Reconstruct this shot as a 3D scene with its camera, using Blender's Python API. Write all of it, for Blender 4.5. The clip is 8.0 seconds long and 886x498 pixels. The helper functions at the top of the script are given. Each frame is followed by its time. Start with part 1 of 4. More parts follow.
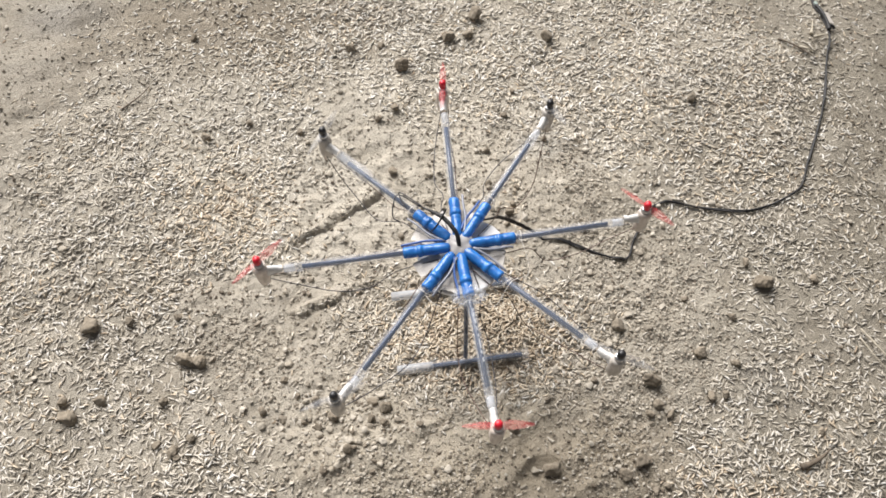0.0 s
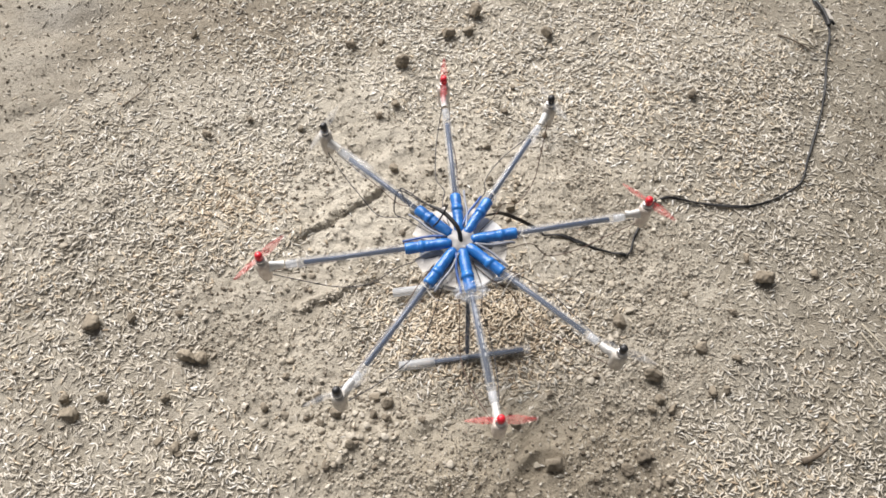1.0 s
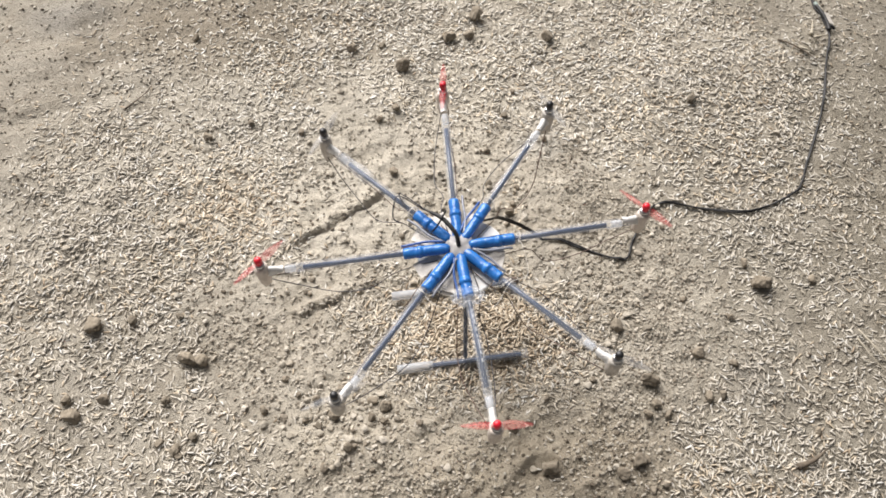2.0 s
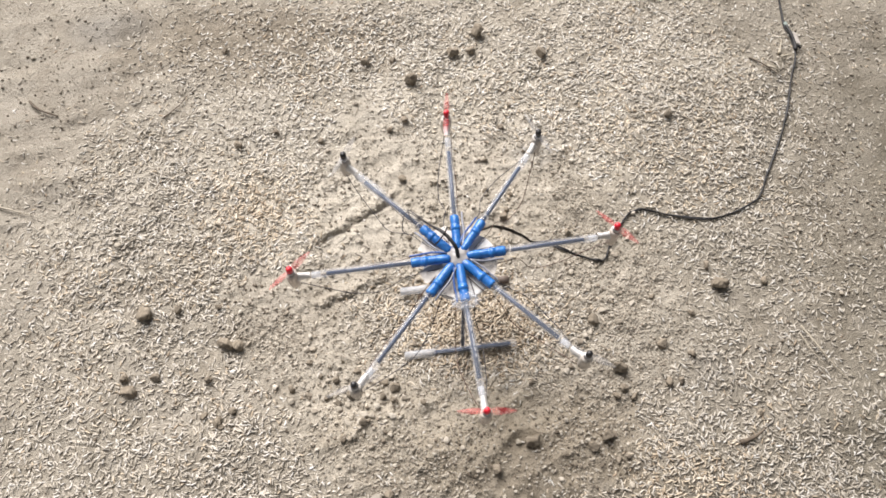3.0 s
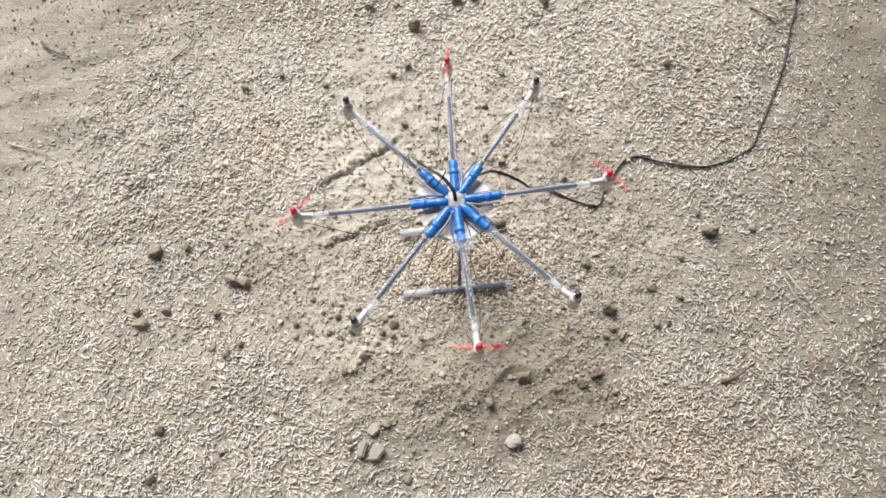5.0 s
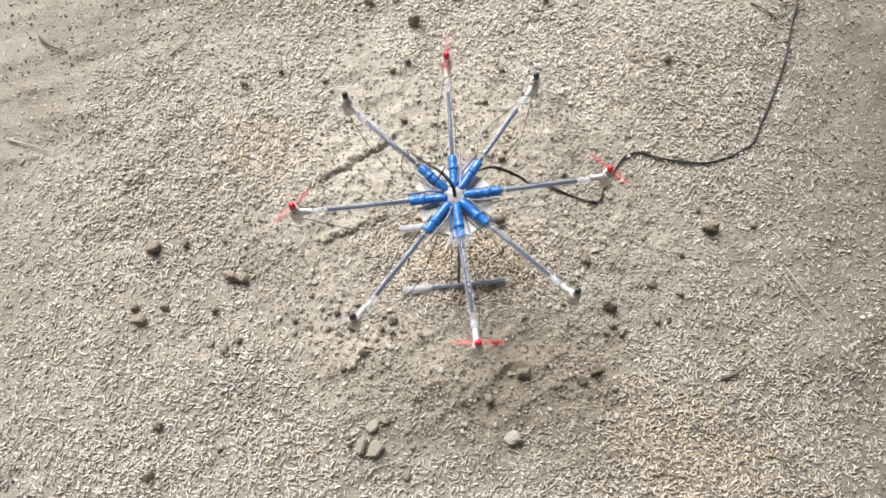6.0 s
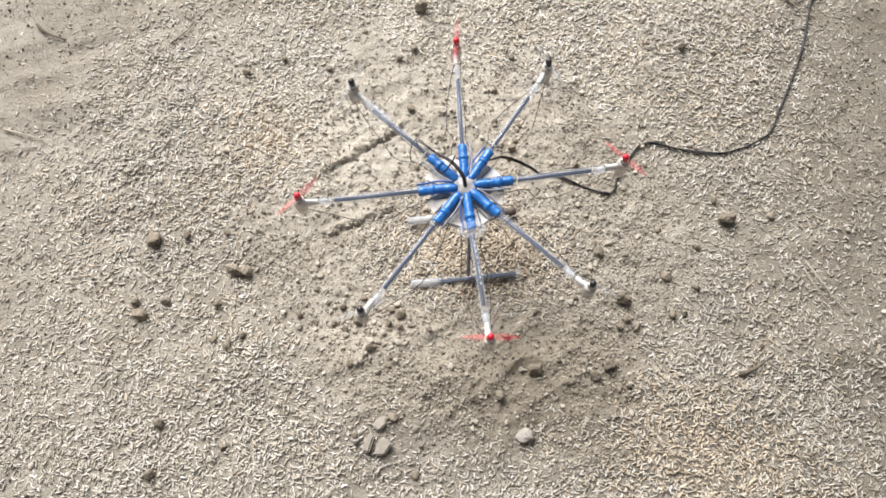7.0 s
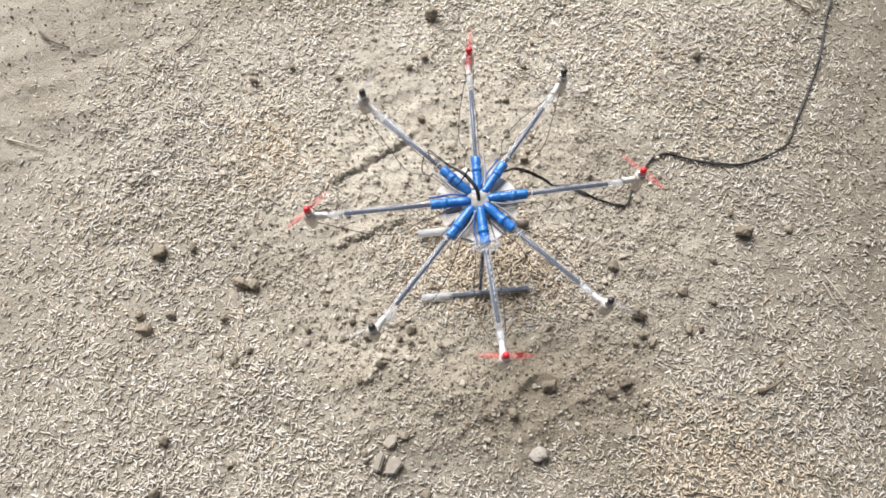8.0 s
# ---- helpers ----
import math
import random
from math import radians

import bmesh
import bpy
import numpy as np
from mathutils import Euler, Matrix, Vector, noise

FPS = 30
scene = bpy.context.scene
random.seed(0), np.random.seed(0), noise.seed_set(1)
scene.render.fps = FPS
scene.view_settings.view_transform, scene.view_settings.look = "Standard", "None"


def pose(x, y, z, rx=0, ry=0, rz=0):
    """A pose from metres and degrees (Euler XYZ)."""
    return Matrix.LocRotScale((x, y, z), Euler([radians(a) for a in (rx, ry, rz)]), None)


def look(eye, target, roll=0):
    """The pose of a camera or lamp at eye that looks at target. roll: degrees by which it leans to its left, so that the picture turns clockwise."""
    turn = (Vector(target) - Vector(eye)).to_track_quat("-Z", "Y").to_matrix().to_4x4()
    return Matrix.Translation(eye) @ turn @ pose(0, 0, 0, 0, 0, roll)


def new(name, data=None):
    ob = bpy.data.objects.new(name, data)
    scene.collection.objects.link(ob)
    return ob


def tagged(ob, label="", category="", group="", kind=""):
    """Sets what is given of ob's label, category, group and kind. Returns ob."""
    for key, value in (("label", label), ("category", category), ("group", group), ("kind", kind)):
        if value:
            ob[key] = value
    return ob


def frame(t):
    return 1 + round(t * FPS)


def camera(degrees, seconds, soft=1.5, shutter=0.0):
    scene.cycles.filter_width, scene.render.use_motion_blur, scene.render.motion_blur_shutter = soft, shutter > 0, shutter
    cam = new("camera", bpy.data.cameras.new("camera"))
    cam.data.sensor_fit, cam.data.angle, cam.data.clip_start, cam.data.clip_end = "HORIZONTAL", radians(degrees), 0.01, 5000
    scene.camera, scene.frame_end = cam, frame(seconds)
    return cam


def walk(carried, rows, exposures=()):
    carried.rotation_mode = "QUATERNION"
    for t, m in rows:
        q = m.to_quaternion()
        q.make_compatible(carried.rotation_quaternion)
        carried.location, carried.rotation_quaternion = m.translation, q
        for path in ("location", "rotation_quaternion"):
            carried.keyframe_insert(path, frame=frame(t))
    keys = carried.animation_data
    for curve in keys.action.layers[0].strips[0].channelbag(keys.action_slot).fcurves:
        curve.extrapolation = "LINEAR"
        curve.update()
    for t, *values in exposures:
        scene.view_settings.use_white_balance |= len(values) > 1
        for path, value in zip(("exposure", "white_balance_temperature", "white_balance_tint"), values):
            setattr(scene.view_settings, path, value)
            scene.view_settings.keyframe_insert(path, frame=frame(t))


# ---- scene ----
cam = camera(58.3, 8.0, soft=1.7)
PATH = [
    (0, (-0.013, -0.403, 0.771), (-0.014, 0.543, -0.991), 0.5),
    (0.5, (-0.015, -0.403, 0.774), (-0.011, 0.54, -0.99), 0.6),
    (1, (-0.016, -0.406, 0.77), (-0.013, 0.538, -0.994), 0.6),
    (1.5, (-0.021, -0.401, 0.769), (-0.01, 0.541, -0.996), 1.0),
    (1.7, (-0.017, -0.403, 0.763), (-0.013, 0.546, -0.997), 0.7),
    (2.8, (-0.007, -0.393, 0.899), (-0.022, 0.443, -0.918), 0.2),
    (3, (-0.011, -0.4, 0.926), (-0.021, 0.412, -0.902), 0.7),
    (3.5, (-0.006, -0.412, 0.95), (-0.031, 0.308, -0.916), 0.2),
    (4, (-0.003, -0.413, 0.96), (-0.028, 0.281, -0.916), 0.3),
    (4.5, (-0.001, -0.415, 0.959), (-0.026, 0.273, -0.919), 0.3),
    (6, (0.002, -0.416, 0.954), (-0.024, 0.261, -0.928), 0.3),
    (6.5, (-0.005, -0.421, 0.942), (-0.031, 0.256, -0.94), 0.2),
    (7, (-0.008, -0.413, 0.926), (-0.036, 0.258, -0.958), 0.1),
    (7.5, (-0.01, -0.405, 0.914), (-0.037, 0.271, -0.968), 0.3),
    (8, (-0.023, -0.394, 0.911), (-0.05, 0.282, -0.971), 0.3),
]
EXPOSURES = [(0, 0.37, 6560, 11), (1.7, 0.37, 6640, 11), (2.8, 0.43, 6620, 13), (3.5, 0.45, 6600, 13), (4.5, 0.47, 6380, 11), (6, 0.46, 6400, 11), (8, 0.46, 6460, 11)]
walk(cam, [(t, look(e, g, r)) for t, e, g, r in PATH], EXPOSURES)

# ---- world and sun: soft daylight from the far side ----
world = bpy.data.worlds.new("sky")
scene.world = world
world.use_nodes = True
wn = world.node_tree.nodes
sky = wn.new("ShaderNodeTexSky")
sky.sky_type, sky.sun_disc = "NISHITA", False
sky.sun_elevation, sky.sun_rotation = radians(42), radians(-28)
sky.air_density, sky.dust_density, sky.ozone_density = 1.0, 5.0, 1.0
wn["Background"].inputs["Strength"].default_value = 0.048
haze = wn.new("ShaderNodeHueSaturation")
haze.inputs["Saturation"].default_value = 0.2
world.node_tree.links.new(sky.outputs[0], haze.inputs["Color"])
world.node_tree.links.new(haze.outputs[0], wn["Background"].inputs["Color"])
sun = new("sun", bpy.data.lights.new("sun", "SUN"))
sun.data.energy, sun.data.angle, sun.data.color = 5.5, radians(48), (1.0, 0.98, 0.965)
sun.matrix_world = look((-0.46, 0.87, 0.89), (0, 0, 0))


# ---- materials ----
class Nodes:
    """A node material with the few nodes that are used over and over."""

    def __init__(self, name, rough=0.8, metal=0.0, **more):
        self.mat = bpy.data.materials.new(name)
        self.mat.use_nodes = True
        self.tree = self.mat.node_tree
        self.bsdf = self.tree.nodes["Principled BSDF"]
        self.bsdf.inputs["Roughness"].default_value = rough
        self.bsdf.inputs["Metallic"].default_value = metal
        for key, value in more.items():
            self.bsdf.inputs[key.replace("_", " ")].default_value = value
        self.coord = self.tree.nodes.new("ShaderNodeTexCoord")

    def put(self, out, target):
        self.tree.links.new(out, self.bsdf.inputs[target])

    def noise(self, scale, detail=4.0, rough=0.6, space="Object"):
        n = self.tree.nodes.new("ShaderNodeTexNoise")
        n.inputs["Scale"].default_value = scale
        n.inputs["Detail"].default_value = detail
        n.inputs["Roughness"].default_value = rough
        self.tree.links.new(self.coord.outputs[space], n.inputs["Vector"])
        return n.outputs["Fac"]

    def ramp(self, fac, stops):
        n = self.tree.nodes.new("ShaderNodeValToRGB")
        while len(n.color_ramp.elements) < len(stops):
            n.color_ramp.elements.new(0.5)
        for e, (at, col) in zip(n.color_ramp.elements, stops):
            e.position = at
            e.color = (*col, 1) if len(col) == 3 else col
        self.tree.links.new(fac, n.inputs["Fac"])
        return n.outputs["Color"]

    def mix(self, fac, a, b, kind="MIX"):
        n = self.tree.nodes.new("ShaderNodeMix")
        n.data_type, n.blend_type = "RGBA", kind
        for value, slot in ((fac, 0), (a, 6), (b, 7)):
            if isinstance(value, (int, float)):
                n.inputs[slot].default_value = value
            elif isinstance(value, tuple):
                n.inputs[slot].default_value = (*value, 1)
            else:
                self.tree.links.new(value, n.inputs[slot])
        return n.outputs[2]

    def bump(self, height, strength, distance):
        n = self.tree.nodes.new("ShaderNodeBump")
        n.inputs["Strength"].default_value = strength
        n.inputs["Distance"].default_value = distance
        self.tree.links.new(height, n.inputs["Height"])
        self.put(n.outputs["Normal"], "Normal")
        return self

    def island(self):
        return self.tree.nodes.new("ShaderNodeNewGeometry").outputs["Random Per Island"]

    def random(self):
        return self.tree.nodes.new("ShaderNodeObjectInfo").outputs["Random"]


def ragged_patch(m, at, reach, tone, edge=(0.50, 0.80), grain=22):
    """A patch of another tone, with a ragged edge."""
    n = m.tree.nodes.new("ShaderNodeMapping")
    n.inputs["Location"].default_value = (-at[0] / reach[0], -at[1] / reach[1], 0)
    n.inputs["Scale"].default_value = (1 / reach[0], 1 / reach[1], 0)
    m.tree.links.new(m.coord.outputs["Object"], n.inputs["Vector"])
    far = m.tree.nodes.new("ShaderNodeVectorMath")
    far.operation = "LENGTH"
    m.tree.links.new(n.outputs[0], far.inputs[0])
    add = m.tree.nodes.new("ShaderNodeMath")
    add.operation = "ADD"
    m.tree.links.new(far.outputs["Value"], add.inputs[0])
    m.tree.links.new(m.noise(grain, 5, 0.7), add.inputs[1])
    half = m.tree.nodes.new("ShaderNodeMath")
    half.operation, half.inputs[1].default_value = "MULTIPLY", 0.5
    m.tree.links.new(add.outputs[0], half.inputs[0])
    return m.ramp(half.outputs[0], [(edge[0], tone), (edge[1], (1, 1, 1))])


def soil_material():
    m = Nodes("dry_soil", 0.95, Specular_IOR_Level=0.2)
    wide = m.ramp(m.noise(5.0, 5), [(0.3, (0.375, 0.338, 0.278)), (0.5, (0.432, 0.393, 0.328)), (0.72, (0.480, 0.440, 0.370))])
    grain = m.ramp(m.noise(520, 4, 0.7), [(0.3, (0.80, 0.78, 0.75)), (0.52, (1.0, 1.0, 1.0)), (0.75, (1.12, 1.11, 1.10))])
    blotch = m.ramp(m.noise(16, 6, 0.75), [(0.36, (0.82, 0.805, 0.78)), (0.56, (1.0, 1.0, 1.0))])
    speck = m.ramp(m.noise(150, 3, 0.6), [(0.27, (0.66, 0.62, 0.56)), (0.33, (1, 1, 1))])
    col = m.mix(1.0, m.mix(1.0, wide, grain, "MULTIPLY"), blotch, "MULTIPLY")
    col = m.mix(1.0, col, speck, "MULTIPLY")
    # small greyish patches of ash among the husks
    for at in ((0.17, -0.29), (0.14, -0.345), (0.315, -0.13), (0.30, -0.28), (0.41, -0.335), (0.105, 0.155), (0.255, 0.255)):
        col = m.mix(1.0, col, ragged_patch(m, at, (0.036, 0.022), (0.88, 0.90, 0.935)), "MULTIPLY")
    # a bluish stain, pale dust laid bare by the wind of the rotors
    for at, reach, tone in (((0.0, 0.0), (0.30, 0.26), (1.27, 1.27, 1.27)),
                            ((-0.20, 0.14), (0.30, 0.20), (1.12, 1.13, 1.14)), ((0.16, 0.29), (0.33, 0.17), (1.10, 1.10, 1.10)),
                            ((-0.08, -0.235), (0.13, 0.08), (1.16, 1.15, 1.13)), ((0.11, -0.245), (0.16, 0.11), (0.90, 0.865, 0.81)), ((-0.30, 0.325), (0.26, 0.085), (0.76, 0.735, 0.70)), ((-0.50, 0.345), (0.07, 0.04), (0.82, 0.84, 0.875))):
        col = m.mix(1.0, col, ragged_patch(m, at, reach, tone), "MULTIPLY")
    # greyer soil beside the husks, darker towards the right
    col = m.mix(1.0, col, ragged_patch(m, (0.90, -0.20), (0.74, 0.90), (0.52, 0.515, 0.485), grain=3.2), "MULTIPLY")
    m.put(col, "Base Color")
    rough = m.mix(0.45, m.noise(380, 6, 0.75), m.noise(140, 5, 0.7))
    return m.bump(rough, 1.0, 0.0070).mat


def husk_material(name, stops):
    m = Nodes(name, 0.7, Specular_IOR_Level=0.25)
    tone = m.ramp(m.island(), stops)
    streak = m.ramp(m.noise(700, 3), [(0.3, (0.78, 0.76, 0.72)), (0.6, (1.0, 1.0, 1.0))])
    tone = m.mix(1.0, tone, ragged_patch(m, (-0.02, 0.24), (0.52, 0.24), (1.10, 1.11, 1.12)), "MULTIPLY")
    # husks get darker towards the right, over much the same area as the soil
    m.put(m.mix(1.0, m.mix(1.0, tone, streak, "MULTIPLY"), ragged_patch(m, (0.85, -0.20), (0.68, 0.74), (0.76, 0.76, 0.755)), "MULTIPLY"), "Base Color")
    return m.bump(m.noise(1500, 2), 0.3, 0.0004).mat


def clod_material(name, dark, pale):
    m = Nodes(name, 0.95)
    col = m.ramp(m.noise(160, 5, 0.7), [(0.3, dark), (0.7, pale)])
    shade = m.ramp(m.random(), [(0.0, (0.8, 0.8, 0.8)), (1.0, (1.1, 1.1, 1.1))])
    m.put(m.mix(1.0, col, shade, "MULTIPLY"), "Base Color")
    return m.bump(m.noise(420, 4, 0.6), 0.5, 0.0010).mat


def crumb_material():
    m = Nodes("soil_crumb", 0.95)
    m.put(m.ramp(m.island(), [(0.0, (0.18, 0.150, 0.112)), (0.3, (0.35, 0.311, 0.250)), (1.0, (0.48, 0.438, 0.37))]), "Base Color")
    return m.bump(m.noise(500, 3), 0.5, 0.001).mat


def tape_material(name, dark, base, rough, scale=90, relief=0.002):
    m = Nodes(name, rough, IOR=1.5)
    m.put(m.ramp(m.noise(scale, 3), [(0.3, dark), (0.65, base)]), "Base Color")
    return m.bump(m.noise(scale * 2.2, 3), 0.6, relief).mat


def thin_material(name, tint, see, rough=0.3):
    """Thin translucent plastic: part of the light goes straight through."""
    m = Nodes(name, rough)
    m.put(m.ramp(m.noise(80, 2), [(0.3, tuple(c * 0.85 for c in tint)), (0.7, tint)]), "Base Color")
    m.bsdf.inputs["Alpha"].default_value = see
    return m.mat


def plain_material(name, dark, base, rough, metal=0.0, scale=120):
    m = Nodes(name, rough, metal)
    m.put(m.ramp(m.noise(scale, 4), [(0.3, dark), (0.7, base)]), "Base Color")
    return m.bump(m.noise(scale * 3, 3), 0.2, 0.0006).mat


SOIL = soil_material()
CLOD = clod_material("clod_soil", (0.165, 0.135, 0.096), (0.30, 0.258, 0.20))
STONE = clod_material("grey_stone", (0.34, 0.305, 0.265), (0.48, 0.44, 0.39))
SHARD = clod_material("pale_shard", (0.32, 0.285, 0.235), (0.44, 0.40, 0.34))
CRUMB = crumb_material()
FLECK = clod_material("dark_fleck", (0.09, 0.072, 0.052), (0.17, 0.14, 0.105))
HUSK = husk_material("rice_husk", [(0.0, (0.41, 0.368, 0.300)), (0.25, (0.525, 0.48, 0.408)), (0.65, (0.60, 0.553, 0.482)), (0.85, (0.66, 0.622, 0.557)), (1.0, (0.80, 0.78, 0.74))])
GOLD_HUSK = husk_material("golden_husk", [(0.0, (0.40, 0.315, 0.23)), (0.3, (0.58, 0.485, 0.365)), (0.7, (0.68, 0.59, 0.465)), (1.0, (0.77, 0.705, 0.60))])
BLUE_TAPE = tape_material("blue_tape", (0.012, 0.095, 0.33), (0.030, 0.185, 0.52), 0.26, 90, 0.0009)
BEIGE_TAPE = tape_material("beige_tape", (0.50, 0.43, 0.375), (0.66, 0.59, 0.53), 0.35)
WHITE_TAPE = tape_material("white_tape", (0.55, 0.54, 0.52), (0.80, 0.79, 0.77), 0.4)
GREY_TAPE = tape_material("dusty_tape", (0.40, 0.37, 0.33), (0.58, 0.54, 0.49), 0.45)
FOAM = plain_material("white_foam", (0.62, 0.605, 0.585), (0.80, 0.79, 0.77), 0.6, 0, 60)
GLUE = thin_material("hot_glue", (0.74, 0.71, 0.68), 0.6, 0.12)
BARREL = thin_material("clear_barrel", (0.88, 0.92, 0.98), 0.07, 0.05)
FILM = thin_material("clear_film", (0.82, 0.86, 0.92), 0.14, 0.1)
INK = plain_material("ink_tube", (0.012, 0.024, 0.058), (0.024, 0.046, 0.10), 0.3)
FROST = thin_material("frosted_plastic", (0.74, 0.77, 0.81), 0.36, 0.3)
STEEL = plain_material("motor_steel", (0.38, 0.38, 0.39), (0.62, 0.62, 0.63), 0.28, 1.0)
RED = plain_material("red_plastic", (0.48, 0.008, 0.022), (0.66, 0.016, 0.035), 0.35)
BLACK = plain_material("black_plastic", (0.008, 0.008, 0.009), (0.02, 0.02, 0.022), 0.4)
RED_BLADE = thin_material("red_blade", (0.80, 0.06, 0.08), 0.15)
GREY_BLADE = thin_material("smoke_blade", (0.42, 0.43, 0.45), 0.12)
RUBBER = plain_material("cable_rubber", (0.006, 0.006, 0.007), (0.018, 0.017, 0.017), 0.6)
BROWN_WIRE = plain_material("brown_wire", (0.05, 0.025, 0.015), (0.10, 0.05, 0.03), 0.45)
BROWN_STUB = plain_material("brown_plug", (0.09, 0.065, 0.05), (0.17, 0.13, 0.105), 0.6)
DARK_WIRE = plain_material("dark_wire", (0.02, 0.02, 0.025), (0.05, 0.05, 0.06), 0.45)
BLUE_WIRE = plain_material("blue_wire", (0.02, 0.06, 0.20), (0.05, 0.12, 0.34), 0.35)
GREY_WIRE = plain_material("grey_wire", (0.16, 0.17, 0.20), (0.28, 0.29, 0.33), 0.35)
THREAD = plain_material("white_thread", (0.62, 0.58, 0.52), (0.78, 0.75, 0.70), 0.6)
PRINT = thin_material("white_print", (0.72, 0.74, 0.78), 0.38, 0.4)
GREEN_TAPE = plain_material("green_tape", (0.17, 0.22, 0.20), (0.28, 0.33, 0.30), 0.5)
TWIG = plain_material("dark_twig", (0.07, 0.055, 0.04), (0.16, 0.125, 0.09), 0.85, 0, 200)
STRAW = plain_material("pale_straw", (0.32, 0.28, 0.21), (0.50, 0.45, 0.36), 0.6, 0, 200)


# ---- the lie of the ground ----
rng = np.random.default_rng(7)
LATTICE = rng.random((256, 256))


def value_noise(x, y, scale, shift=0):
    """Smooth noise from 0 to 1 with cells of 1/scale metres."""
    u, v = x * scale + 77.3 + shift * 13.7, y * scale + 51.1 + shift * 29.3
    i, j = np.floor(u).astype(int), np.floor(v).astype(int)
    a, b = u - i, v - j
    a, b = a * a * (3 - 2 * a), b * b * (3 - 2 * b)
    g = lambda p, q: LATTICE[p % 256, q % 256]
    return (g(i, j) * (1 - a) + g(i + 1, j) * a) * (1 - b) + (g(i, j + 1) * (1 - a) + g(i + 1, j + 1) * a) * b


def blob(x, y, cx, cy, rx, ry, turn=0.0):
    c, s = math.cos(radians(turn)), math.sin(radians(turn))
    u, v = (x - cx) * c + (y - cy) * s, (y - cy) * c - (x - cx) * s
    return np.exp(-((u / rx) ** 2 + (v / ry) ** 2))


def near_line(x, y, a, b):
    """Distance from the line a-b, signed, and how far along it (0 to 1)."""
    dx, dy = b[0] - a[0], b[1] - a[1]
    n = math.hypot(dx, dy)
    along = ((x - a[0]) * dx + (y - a[1]) * dy) / n / n
    side = ((y - a[1]) * dx - (x - a[0]) * dy) / n
    return side, along


# how far the bare ground reaches from the drone, every 15 degrees from the east
REACH = (0.270, 0.258, 0.260, 0.258, 0.270, 0.272, 0.230, 0.226, 0.345, 0.315, 0.245, 0.213,
         0.290, 0.305, 0.278, 0.272, 0.268, 0.268, 0.272, 0.280, 0.308, 0.292, 0.265, 0.250)


def swept(x, y):
    """Where the rotors have blown the husks away, 0 to 1: a ragged disc about the drone."""
    u, v = x - 0.02, y + 0.06
    turn = (np.degrees(np.arctan2(v, u)) / 15) % 24
    i = np.floor(turn).astype(int)
    f = turn - i
    f = f * f * (3 - 2 * f)
    reach = np.array(REACH)
    edge = reach[i % 24] * (1 - f) + reach[(i + 1) % 24] * f
    edge = edge + 0.055 * (value_noise(x, y, 14, 12) - 0.5) + 0.05 * (value_noise(x, y, 34, 13) - 0.5)
    s = np.clip((edge + 0.030 - np.hypot(u, v)) / 0.075, 0, 1)
    return s * s * (3 - 2 * s)


def husk_cover(x, y):
    """How densely the husks lie, 0 to 1."""
    d = (0.34 + 0.75 * blob(x, y, -0.30, 0.08, 0.17, 0.14) + 0.75 * blob(x, y, 0.20, 0.26, 0.26, 0.12)
         + 0.55 * blob(x, y, -0.12, 0.31, 0.22, 0.09) + 0.30 * blob(x, y, -0.40, -0.05, 0.14, 0.12)
         + 0.62 * blob(x, y, -0.28, -0.30, 0.26, 0.16) + 1.0 * blob(x, y, 0.29, -0.31, 0.16, 0.12)
         + 0.45 * blob(x, y, 0.10, -0.40, 0.16, 0.06) + 0.40 * blob(x, y, 0.37, 0.04, 0.13, 0.16))
    d -= 0.34 * blob(x, y, -0.60, 0.31, 0.32, 0.22) + 0.2 * blob(x, y, -0.66, -0.05, 0.12, 0.3) + 0.32 * blob(x, y, 0.58, 0.24, 0.16, 0.32)
    d = d * (1 - (0.94 + 0.06 * value_noise(x, y, 8, 14)) * swept(x, y))
    d += 1.0 * blob(x, y, 0.015, -0.092, 0.10, 0.052, 8) + 0.60 * blob(x, y, 0.066, 0.055, 0.012, 0.05) + 0.10 * blob(x, y, 0.10, 0.07, 0.05, 0.08)
    d += 0.35 * blob(x, y, -0.20, 0.0, 0.06, 0.03)
    patch = value_noise(x, y, 9, 1) * 0.5 + value_noise(x, y, 26, 2) * 0.5
    return np.clip(d * (0.35 + 1.3 * patch), 0.015, 1)


GROOVES = [((-0.178, 0.012), (-0.078, 0.086), 0.0029, 1), ((-0.165, -0.075), (-0.080, -0.030), 0.0024, 1),
           ((-0.60, 0.02), (-0.50, 0.05), 0.0008, 1)]


def beside_grooves(x, y):
    """Where the edge of a groove has crumbled, 0 to 1."""
    near = np.zeros_like(x)
    for a, b, deep, sign in GROOVES[:2]:
        side, along = near_line(x, y, a, b)
        near = near + np.exp(-((side - sign * 0.005) / 0.006) ** 2) * ((along > 0) & (along < 1)) * (0.3 + value_noise(x, y, 60, 23))
    return np.clip(near, 0, 1)


